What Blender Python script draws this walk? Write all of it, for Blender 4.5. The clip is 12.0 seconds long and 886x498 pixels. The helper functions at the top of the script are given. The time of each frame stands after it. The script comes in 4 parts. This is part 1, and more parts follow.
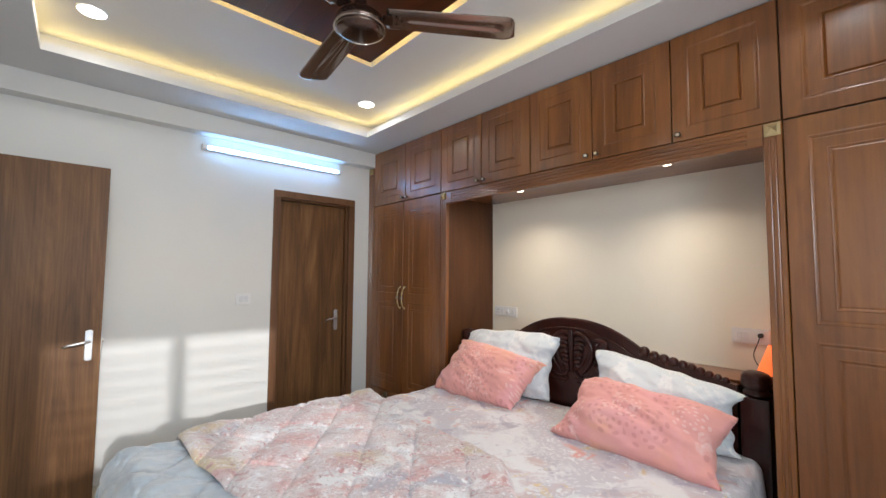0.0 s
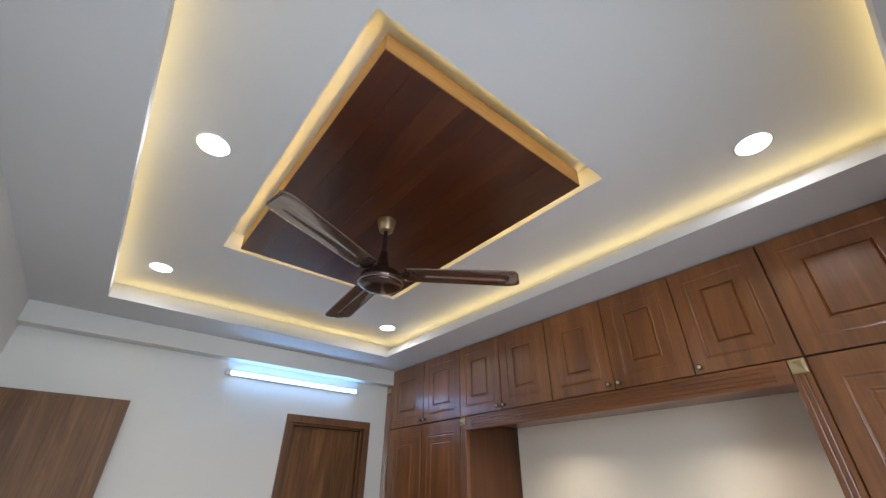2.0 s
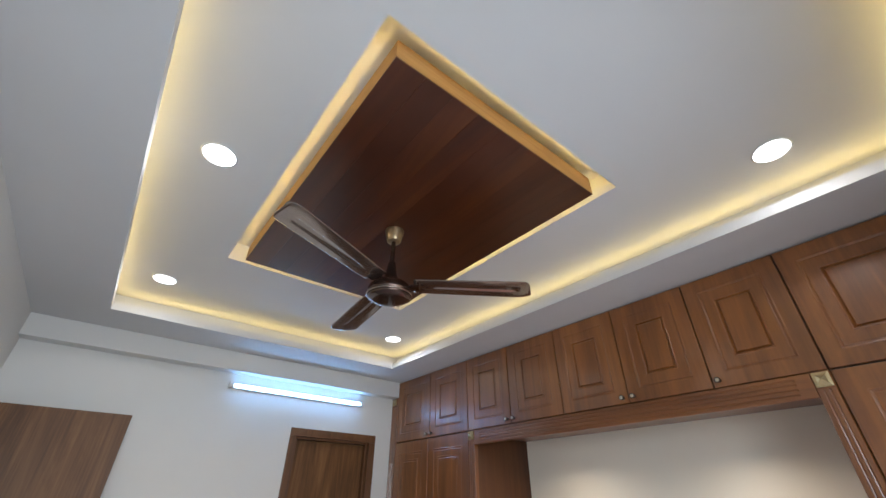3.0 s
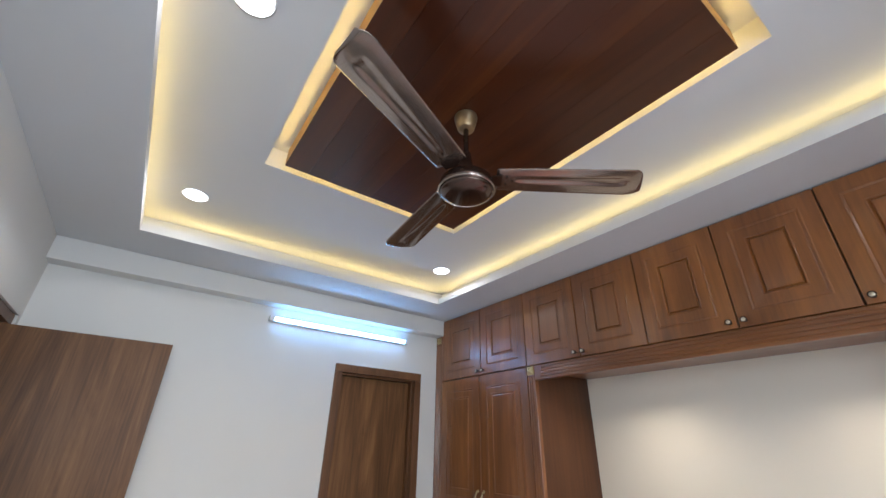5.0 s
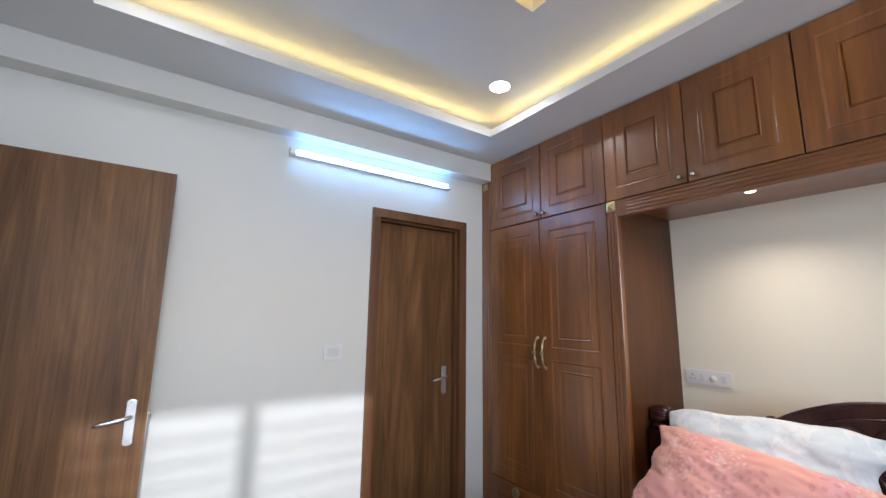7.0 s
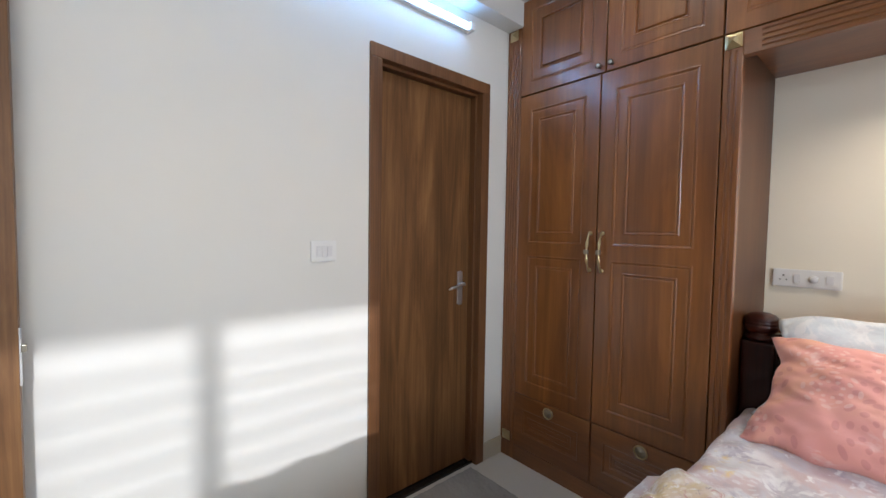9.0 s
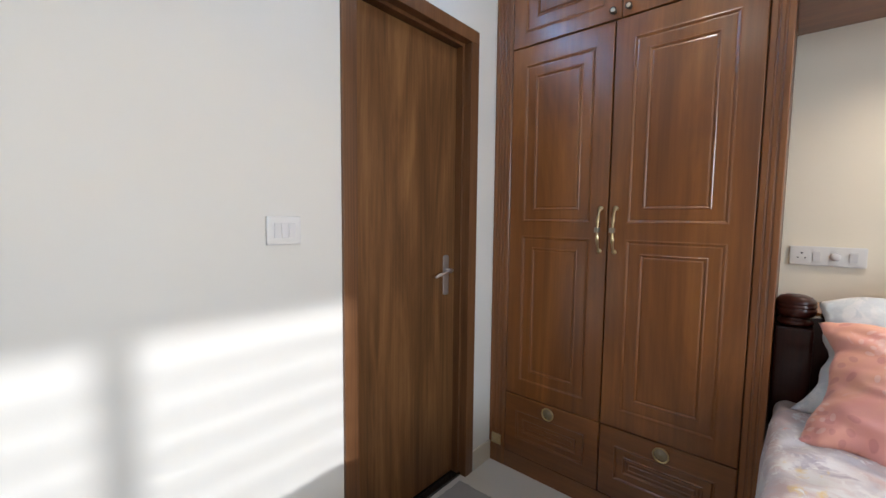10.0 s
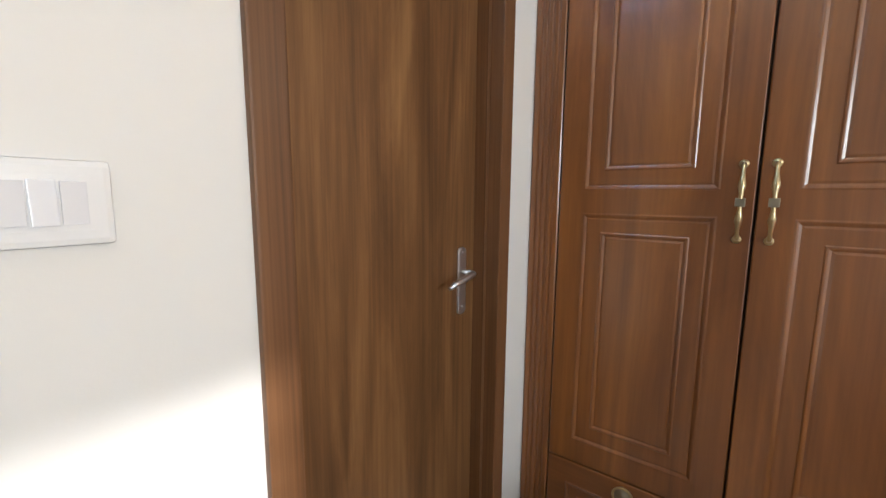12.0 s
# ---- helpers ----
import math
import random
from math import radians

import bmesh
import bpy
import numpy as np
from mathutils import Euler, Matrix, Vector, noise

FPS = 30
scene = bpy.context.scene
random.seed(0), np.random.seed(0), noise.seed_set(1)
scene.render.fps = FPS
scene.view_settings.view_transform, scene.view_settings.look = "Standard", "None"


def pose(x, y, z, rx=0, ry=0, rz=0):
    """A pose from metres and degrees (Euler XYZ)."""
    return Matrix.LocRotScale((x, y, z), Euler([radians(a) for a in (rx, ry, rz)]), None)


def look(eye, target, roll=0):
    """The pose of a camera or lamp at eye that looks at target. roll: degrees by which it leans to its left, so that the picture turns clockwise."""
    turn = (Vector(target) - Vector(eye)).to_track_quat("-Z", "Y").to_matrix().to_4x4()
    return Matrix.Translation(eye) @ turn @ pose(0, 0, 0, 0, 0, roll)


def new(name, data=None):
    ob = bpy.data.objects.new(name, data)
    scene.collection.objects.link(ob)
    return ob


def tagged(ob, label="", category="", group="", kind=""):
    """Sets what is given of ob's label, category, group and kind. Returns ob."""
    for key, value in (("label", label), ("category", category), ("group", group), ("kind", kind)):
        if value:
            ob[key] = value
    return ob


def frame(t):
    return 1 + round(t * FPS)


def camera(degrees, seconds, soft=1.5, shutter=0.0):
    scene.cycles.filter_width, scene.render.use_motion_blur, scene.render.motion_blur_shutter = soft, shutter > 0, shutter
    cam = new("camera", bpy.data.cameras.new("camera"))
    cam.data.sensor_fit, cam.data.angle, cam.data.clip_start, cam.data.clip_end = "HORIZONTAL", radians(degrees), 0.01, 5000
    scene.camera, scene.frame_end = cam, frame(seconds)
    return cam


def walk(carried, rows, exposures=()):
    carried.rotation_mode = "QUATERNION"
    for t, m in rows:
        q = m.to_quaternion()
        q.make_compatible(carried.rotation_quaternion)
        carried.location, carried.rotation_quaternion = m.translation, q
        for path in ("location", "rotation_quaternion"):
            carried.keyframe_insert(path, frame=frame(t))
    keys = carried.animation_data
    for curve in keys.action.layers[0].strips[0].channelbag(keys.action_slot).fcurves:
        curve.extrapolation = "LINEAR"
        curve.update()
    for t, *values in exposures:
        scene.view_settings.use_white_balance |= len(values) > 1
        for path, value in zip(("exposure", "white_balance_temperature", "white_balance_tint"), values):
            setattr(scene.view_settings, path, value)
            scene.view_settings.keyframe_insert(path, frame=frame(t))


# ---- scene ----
cam = camera(96.1, 12.0)
EXPOSURES = ((0.0, -0.36, 6280), (0.6, -0.37, 6260), (1.0, -0.48, 6220), (2.5, -0.66, 6060), (4.5, -0.50, 5940), (5.5, -0.34, 5840), (6.5, -0.29, 5840), (7.5, -0.28, 5900), (9.5, -0.16, 6150), (10.5, 0.0, 6180), (12.0, 0.27, 6450))
PATH = [
    (0, (0.444, 1.546, 1.418), (1.789, 3.021, 1.539), 0.4),
    (0.5, (0.446, 1.535, 1.441), (1.728, 3.043, 1.734), 0.3),
    (1, (0.442, 1.518, 1.504), (1.662, 2.997, 2.074), 0.2),
    (1.5, (0.43, 1.492, 1.553), (1.569, 2.897, 2.406), 0.4),
    (2, (0.432, 1.471, 1.582), (1.502, 2.805, 2.619), 0.5),
    (2.5, (0.43, 1.48, 1.59), (1.47, 2.783, 2.695), 0.5),
    (2.7, (0.42, 1.487, 1.61), (1.469, 2.794, 2.702), 0.2),
    (4.5, (0.478, 1.834, 1.588), (1.511, 3.244, 2.561), 1.8),
    (5, (0.477, 1.96, 1.558), (1.514, 3.421, 2.446), 1.3),
    (5.5, (0.523, 2.085, 1.542), (1.545, 3.623, 2.31), 1.1),
    (6, (0.558, 2.242, 1.511), (1.593, 3.829, 2.15), 0.6),
    (6.5, (0.567, 2.404, 1.487), (1.644, 4.02, 1.967), 0.6),
    (7, (0.589, 2.577, 1.431), (1.697, 4.211, 1.753), 0.8),
    (7.5, (0.584, 2.747, 1.399), (1.738, 4.374, 1.551), 0.7),
    (7.7, (0.593, 2.821, 1.388), (1.757, 4.445, 1.483), 0.7),
    (9.3, (0.728, 3.454, 1.278), (2.089, 4.915, 1.165), 0.7),
    (9.5, (0.742, 3.527, 1.268), (2.143, 4.95, 1.147), 0.5),
    (10, (0.809, 3.715, 1.25), (2.309, 5.028, 1.095), 0.6),
    (10.5, (0.884, 3.885, 1.249), (2.476, 5.081, 1.056), 0.4),
    (11, (0.958, 4.107, 1.243), (2.636, 5.171, 1.018), 0.2),
    (11.5, (1.106, 4.219, 1.234), (2.764, 5.31, 0.987), 0.2),
    (12, (1.305, 4.31, 1.219), (2.895, 5.493, 0.952), 0.4),
]
walk(cam, [(t, look(eye, target, roll)) for t, eye, target, roll in PATH],
     [(t, stops, kelvin, 11) for t, stops, kelvin in EXPOSURES])

# ---- light, exposure ----
world = bpy.data.worlds.new("world")
scene.world = world
world.use_nodes = True
wn = world.node_tree.nodes
sky = wn.new("ShaderNodeTexSky")
sky.sky_type, sky.sun_disc = "NISHITA", False
SUN_DIR = Vector((0.06, 1.0, -0.272)).normalized()      # the way the sunlight travels
sky.sun_elevation = radians(15.2)
sky.sun_rotation = math.atan2(-SUN_DIR.x, -SUN_DIR.y)
wn["Background"].inputs["Strength"].default_value = 0.15
world.node_tree.links.new(sky.outputs[0], wn["Background"].inputs["Color"])

FRONT, BACK = 2.478, 3.02          # cabinet fronts, wall behind the bed
WEST, SOUTH, NORTH = -0.12, 0.83, 4.845
SOFFIT, UPPER = 2.545, 2.675        # ceiling border, raised ceiling
WARM = (1.0, 0.72, 0.24)


def lamp(name, kind, energy, m, color=(1, 1, 1), **more):
    data = bpy.data.lights.new(name, kind)
    data.energy, data.color = energy, color
    for key, value in more.items():
        setattr(data, key, value)
    ob = new(name, data)
    ob.matrix_world = m
    return ob


sun = lamp("sun", "SUN", 2.6, look((0, 0, 5), Vector((0, 0, 5)) + SUN_DIR), (1.0, 0.97, 0.94), angle=radians(1.1))
# daylight that enters by the window behind the walker
lamp("window_daylight", "AREA", 62, look((0.741, SOUTH - 0.165, 1.69), (0.95, 3.0, 0.85)), (0.82, 0.92, 1.0),
     shape="RECTANGLE", size=1.36, size_y=0.78, spread=radians(150))

# ---- materials ----


def material(name):
    m = bpy.data.materials.new(name)
    m.use_nodes = True
    return m, m.node_tree, m.node_tree.nodes["Principled BSDF"]


def node(t, kind, **inputs):
    n = t.nodes.new("ShaderNode" + kind)
    for key, value in inputs.items():
        n.inputs[key.replace("_", " ")].default_value = value
    return n


def ramp(t, source, stops):
    r = t.nodes.new("ShaderNodeValToRGB")
    t.links.new(source, r.inputs[0])
    while len(r.color_ramp.elements) < len(stops):
        r.color_ramp.elements.new(0.5)
    for e, (at, c) in zip(r.color_ramp.elements, stops):
        e.position, e.color = at, (*c, 1)
    return r.outputs[0]


def mix(t, fac, a, b, how="MIX"):
    n = t.nodes.new("ShaderNodeMix")
    n.data_type, n.blend_type = "RGBA", how
    for key, value in ((0, fac), (6, a), (7, b)):
        if isinstance(value, (int, float)):
            n.inputs[key].default_value = value
        elif isinstance(value, tuple):
            n.inputs[key].default_value = (*value, 1)
        else:
            t.links.new(value, n.inputs[key])
    return n.outputs[2]


def coords(t, scale=(1, 1, 1), shift=7.0, turn=(0, 0, 0)):
    """Object space, shifted for each object by its random number."""
    tc, info = t.nodes.new("ShaderNodeTexCoord"), t.nodes.new("ShaderNodeObjectInfo")
    mul = t.nodes.new("ShaderNodeMath")
    mul.operation = "MULTIPLY"
    mul.inputs[1].default_value = shift
    t.links.new(info.outputs["Random"], mul.inputs[0])
    add = t.nodes.new("ShaderNodeVectorMath")
    t.links.new(tc.outputs["Object"], add.inputs[0])
    t.links.new(mul.outputs[0], add.inputs[1])
    mp = t.nodes.new("ShaderNodeMapping")
    mp.inputs["Scale"].default_value, mp.inputs["Rotation"].default_value = scale, turn
    t.links.new(add.outputs[0], mp.inputs["Vector"])
    return mp.outputs[0]


def noise_of(t, vec, scale, detail=4.0, rough=0.6, distortion=0.0):
    n = node(t, "TexNoise", Scale=scale, Detail=detail, Roughness=rough, Distortion=distortion)
    t.links.new(vec, n.inputs["Vector"])
    return n.outputs["Fac"]


def bump(t, bsdf, height, strength, distance=0.002):
    b = node(t, "Bump", Strength=strength, Distance=distance)
    t.links.new(height, b.inputs["Height"])
    t.links.new(b.outputs[0], bsdf.inputs["Normal"])


def wood(name, dark, mid, light, rough=0.3, along=(9, 9, 0.7), shift=7.0, turn=(0, 0, 0), bumpy=0.05, coat=0.0, fineness=0.35, wobble=0.6):
    m, t, b = material(name)
    v = coords(t, along, shift, turn)
    streak = noise_of(t, v, 1.6, 6, 0.62, wobble)
    fine = noise_of(t, coords(t, tuple(8 * a if a > 2 else a for a in along), shift, turn), 3.0, 3, 0.6)
    broad = noise_of(t, coords(t, (1.5, 1.5, 0.9), shift), 1.2, 2, 0.5)
    col = ramp(t, streak, [(0.3, dark), (0.5, mid), (0.72, light)])
    col = mix(t, fineness, col, ramp(t, fine, [(0.3, tuple(0.55 * c for c in mid)), (0.7, tuple(1.3 * c for c in light))]), "MIX")
    col = mix(t, 0.5, col, ramp(t, broad, [(0.3, (0.62, 0.6, 0.58)), (0.7, (1, 1, 1))]), "MULTIPLY")
    t.links.new(col, b.inputs["Base Color"])
    r = node(t, "MapRange")
    r.inputs["To Min"].default_value, r.inputs["To Max"].default_value = rough - 0.05, rough + 0.1
    t.links.new(broad, r.inputs["Value"])
    t.links.new(r.outputs[0], b.inputs["Roughness"])
    b.inputs["Coat Weight"].default_value = coat
    b.inputs["Coat Roughness"].default_value = 0.20
    bump(t, b, fine, bumpy)
    return m


def paint(name, color, rough=0.6, bumpy=0.12, vary=0.05):
    m, t, b = material(name)
    v = coords(t, (1, 1, 1), 0.0)
    broad = noise_of(t, v, 1.3, 3)
    col = ramp(t, broad, [(0.25, tuple(c * (1 - vary) for c in color)), (0.75, color)])
    t.links.new(col, b.inputs["Base Color"])
    b.inputs["Roughness"].default_value = rough
    bump(t, b, noise_of(t, v, 220, 3), bumpy, 0.001)
    return m


def plain(name, color, rough=0.4, metal=0.0, vary=0.12, coat=0.0):
    m, t, b = material(name)
    n = noise_of(t, coords(t, (1, 1, 1), 3.0), 30, 3)
    t.links.new(ramp(t, n, [(0.3, tuple(c * (1 - vary) for c in color)), (0.7, color)]), b.inputs["Base Color"])
    b.inputs["Roughness"].default_value, b.inputs["Metallic"].default_value = rough, metal
    b.inputs["Coat Weight"].default_value = coat
    return m


def glow(name, color, strength):
    m, t, b = material(name)
    b.inputs["Base Color"].default_value = (*[0.8 * c for c in color], 1)
    b.inputs["Emission Color"].default_value = (*color, 1)
    b.inputs["Emission Strength"].default_value = strength
    return m


def floral(name, base, tints, scale=1.0, rough=0.75, sprigs=None, sheen=0.2, sharp=0.06, crease_depth=0.5):
    """Printed cloth: soft blotches of several tints, with small sprigs over them."""
    m, t, b = material(name)
    v = coords(t, (scale, scale, scale), 5.0)
    col = base
    for i, (tint, size, cover, *soft) in enumerate(tints):
        mp = t.nodes.new("ShaderNodeMapping")
        mp.inputs["Location"].default_value = (3.1 * i + 1, 1.7 * i, 0.9 * i)
        t.links.new(v, mp.inputs["Vector"])
        f = noise_of(t, mp.outputs[0], size, 5, 0.62, 0.8)
        mask = ramp(t, f, [(cover, (0, 0, 0)), (cover + (soft[0] if soft else sharp), (1, 1, 1))])
        col = mix(t, mask, col, tint)
    if sprigs:
        tint, size, reach = sprigs
        warp = t.nodes.new("ShaderNodeMapping")
        warp.inputs["Scale"].default_value = (0.8, 0.55, 1)
        warp.inputs["Rotation"].default_value = (0.7, 0.1, 0.1)
        t.links.new(v, warp.inputs["Vector"])
        vo = node(t, "TexVoronoi", Scale=size, Randomness=0.85)
        t.links.new(warp.outputs[0], vo.inputs["Vector"])
        leaf = ramp(t, vo.outputs["Distance"], [(reach, (1, 1, 1)), (reach + 0.05, (0, 0, 0))])
        patch = ramp(t, noise_of(t, v, 5, 2), [(0.46, (0, 0, 0)), (0.54, (0.75, 0.75, 0.75))])
        col = mix(t, mix(t, 1.0, leaf, patch, "MULTIPLY"), col, tint)
    if not isinstance(col, tuple):
        t.links.new(col, b.inputs["Base Color"])
    else:
        b.inputs["Base Color"].default_value = (*col, 1)
    b.inputs["Roughness"].default_value = rough
    b.inputs["Sheen Weight"].default_value = sheen
    weave = noise_of(t, v, 380, 2)
    crease = noise_of(t, v, 14, 4, 0.55, 0.5)
    b1 = node(t, "Bump", Strength=0.15, Distance=0.001)
    t.links.new(weave, b1.inputs["Height"])
    b2 = node(t, "Bump", Strength=crease_depth, Distance=0.012)
    t.links.new(crease, b2.inputs["Height"])
    t.links.new(b1.outputs[0], b2.inputs["Normal"])
    t.links.new(b2.outputs[0], b.inputs["Normal"])
    return m


def leaf_wheels(m, tint, scale, reach, petals, ring, shift, strength=1.0):
    """Prints wheels of small leaves over the cloth, in the upright plane of the pillow."""
    t, b = m.node_tree, m.node_tree.nodes["Principled BSDF"]
    N = t.nodes.new

    def calc(op, *args):
        n = N("ShaderNodeMath")
        n.operation = op
        for k, v in enumerate(args):
            if isinstance(v, (int, float)):
                n.inputs[k].default_value = v
            else:
                t.links.new(v, n.inputs[k])
        return n.outputs[0]

    tc, sep, comb = N("ShaderNodeTexCoord"), N("ShaderNodeSeparateXYZ"), N("ShaderNodeCombineXYZ")
    t.links.new(tc.outputs["Object"], sep.inputs[0])
    t.links.new(calc("MULTIPLY_ADD", sep.outputs["Y"], scale, shift), comb.inputs[0])
    t.links.new(calc("MULTIPLY", calc("ADD", sep.outputs["Z"], sep.outputs["X"]), 0.8 * scale), comb.inputs[1])
    vo = N("ShaderNodeTexVoronoi")
    vo.voronoi_dimensions = "2D"
    vo.inputs["Scale"].default_value, vo.inputs["Randomness"].default_value = 1.0, 0.7
    t.links.new(comb.outputs[0], vo.inputs["Vector"])
    sub = N("ShaderNodeVectorMath")
    sub.operation = "SUBTRACT"
    t.links.new(comb.outputs[0], sub.inputs[0])
    t.links.new(vo.outputs["Position"], sub.inputs[1])
    s2 = N("ShaderNodeSeparateXYZ")
    t.links.new(sub.outputs[0], s2.inputs[0])
    r = calc("SQRT", calc("ADD", calc("MULTIPLY", s2.outputs["X"], s2.outputs["X"]), calc("MULTIPLY", s2.outputs["Y"], s2.outputs["Y"])))
    q = calc("DIVIDE", r, ring)
    step = calc("FLOOR", q)
    saw = calc("SINE", calc("MULTIPLY", calc("FRACT", q), math.pi))
    turn = calc("MULTIPLY_ADD", step, 1.9, calc("MULTIPLY", calc("ARCTAN2", s2.outputs["Y"], s2.outputs["X"]), float(petals)))
    wave = calc("MULTIPLY_ADD", calc("COSINE", turn), 0.5, 0.5)
    leaf = calc("MULTIPLY", saw, wave)
    leaf = calc("MULTIPLY", leaf, calc("LESS_THAN", r, reach))
    leaf = calc("MULTIPLY", leaf, calc("GREATER_THAN", r, ring))
    mask = calc("MULTIPLY", calc("SMOOTH_MIN", calc("MAXIMUM", calc("MULTIPLY", calc("SUBTRACT", leaf, 0.52), 7.0), 0.0), 1.0, 0.1), strength)
    old = b.inputs["Base Color"].links[0].from_socket
    t.links.new(mix(t, mask, old, tint), b.inputs["Base Color"])


M_WALL = paint("wall_paint", (0.74, 0.73, 0.695))
M_CREAM = paint("cream_wall_paint", (0.86, 0.81, 0.68))
M_CEIL = paint("ceiling_paint", (0.71, 0.71, 0.71))
M_CAB = wood("cabinet_veneer", (0.115, 0.033, 0.005), (0.205, 0.066, 0.012), (0.335, 0.122, 0.025), 0.36, (2.4, 2.4, 0.42), 7.0, coat=0.75, fineness=0.18, wobble=1.3)
M_CABH = wood("cabinet_veneer_level", (0.115, 0.033, 0.005), (0.190, 0.061, 0.012), (0.300, 0.108, 0.023), 0.36, (2.4, 0.42, 2.4), 7.0, coat=0.7, fineness=0.18, wobble=1.3)
for m_ in (M_CAB, M_CABH):
    m_.node_tree.nodes["Principled BSDF"].inputs["Coat Roughness"].default_value = 0.22
# darker copy of the cabinet veneer; the niche's shade is put into its colour
M_SIDE_SHADED = wood("niche_side_veneer_shaded", (0.040, 0.013, 0.004), (0.085, 0.030, 0.009), (0.130, 0.050, 0.015), 0.42, (3.0, 3.0, 0.45), 7.0, coat=0.1, fineness=0.15)
M_SIDE_SHADED.node_tree.nodes["Principled BSDF"].inputs["Specular IOR Level"].default_value = 0.35
# near black for hidden bodies; shade in gaps and underneath is in this colour
M_SHADOW = plain("carcass_shade", (0.03, 0.012, 0.006), 0.6)
M_DOOR = wood("door_laminate", (0.065, 0.027, 0.009), (0.148, 0.066, 0.023), (0.265, 0.134, 0.050), 0.45, (4.2, 4.2, 0.34), 7.0, coat=0.0, fineness=0.20, wobble=2.4)
M_DOOR.node_tree.nodes["Principled BSDF"].inputs["Specular IOR Level"].default_value = 0.35
M_FRAME = wood("frame_laminate", (0.090, 0.036, 0.013), (0.150, 0.064, 0.023), (0.21, 0.095, 0.038), 0.42, (7, 7, 0.5), 7.0)
M_PANEL = wood("ceiling_panel_veneer", (0.028, 0.0048, 0.001), (0.068, 0.0140, 0.002), (0.140, 0.038, 0.005), 0.30, (1.9, 0.22, 1.9), 9.0, coat=0.25, fineness=0.08, wobble=0.9)
M_ROSE = wood("rosewood_lacquer", (0.010, 0.0015, 0.0012), (0.026, 0.0042, 0.0026), (0.056, 0.011, 0.006), 0.30, (4, 4, 1), 3.0, coat=0.4)
M_ROSE.node_tree.nodes["Principled BSDF"].inputs["Specular IOR Level"].default_value = 0.22
M_ROSE.node_tree.nodes["Principled BSDF"].inputs["Coat Roughness"].default_value = 0.07
M_BRASS = plain("antique_brass", (0.62, 0.50, 0.28), 0.28, 1.0)
M_KNOB = plain("pewter", (0.42, 0.38, 0.30), 0.3, 1.0)
M_KNOBDARK = plain("dark_bronze", (0.11, 0.085, 0.065), 0.28, 1.0)
M_STEEL = plain("brushed_steel", (0.74, 0.74, 0.75), 0.36, 1.0)
M_CAP = plain("pale_brass", (0.78, 0.70, 0.55), 0.3, 0.9)
M_RING = plain("bronze_chrome", (0.42, 0.36, 0.32), 0.2, 1.0)
M_PLATE = plain("white_plastic", (0.76, 0.76, 0.75), 0.28, 0.0, 0.02)
M_ROCKER = plain("rocker_plastic", (0.72, 0.72, 0.73), 0.2, 0.0, 0.02)
M_DARK = plain("black_hole", (0.01, 0.01, 0.01), 0.6)
M_FAN = plain("fan_bronze", (0.10, 0.060, 0.045), 0.22, 0.85, coat=0.6)
M_BLADE = plain("fan_blade_bronze", (0.31, 0.25, 0.215), 0.20, 0.9, coat=0.6)
M_BLADE.node_tree.nodes["Principled BSDF"].inputs["Coat IOR"].default_value = 1.6
M_CHROME = plain("chrome_trim", (0.75, 0.72, 0.66), 0.12, 1.0)
M_EDGE = wood("pale_edge_ply", (0.26, 0.14, 0.050), (0.34, 0.19, 0.070), (0.42, 0.25, 0.10), 0.5, (2, 2, 8))
M_CANOPY = plain("canopy_gold", (0.36, 0.26, 0.15), 0.35, 0.8)
M_FLOOR = paint("floor_tile", (0.62, 0.60, 0.55), 0.12, 0.0, 0.10)
M_SKIRT = paint("skirting_tile", (0.62, 0.58, 0.49), 0.2, 0.0, 0.06)
M_MAT = paint("mat_pile", (0.34, 0.335, 0.32), 0.95, 0.9, 0.35)
M_GRANITE = plain("black_granite", (0.015, 0.015, 0.016), 0.15, 0, 0.5)
M_ALU = plain("window_aluminium", (0.55, 0.55, 0.55), 0.4, 0.6)
M_TUBE = glow("tube_glow", (0.26, 0.56, 1.0), 30.0)
M_LED = glow("downlight_glow", (1.0, 0.98, 0.95), 9.0)
M_STRIP = glow("strip_glow", WARM, 3.0)
M_SPOT = glow("spot_glow", (1.0, 0.80, 0.62), 14.0)
M_BULB = glow("bulb_glow", (1.0, 0.45, 0.15), 30.0)
M_SHADE = plain("orange_shade", (0.9, 0.22, 0.05), 0.5, 0, 0.05)
M_SHADE.node_tree.nodes["Principled BSDF"].inputs["Emission Color"].default_value = (1.0, 0.16, 0.03, 1)
M_SHADE.node_tree.nodes["Principled BSDF"].inputs["Emission Strength"].default_value = 0.75
M_WIRE = plain("black_wire", (0.02, 0.02, 0.02), 0.5)
M_SHEET = floral("printed_sheet", (0.60, 0.58, 0.62), [((0.62, 0.50, 0.50), 3.0, 0.50, 0.10), ((0.78, 0.78, 0.79), 2.8, 0.50, 0.08),
                 ((0.46, 0.43, 0.50), 6.0, 0.56, 0.10), ((0.74, 0.58, 0.30), 5.0, 0.61, 0.06), ((0.72, 0.38, 0.33), 4.5, 0.62, 0.06), ((0.80, 0.80, 0.81), 22.0, 0.56, 0.08)], 1.0, 0.6)
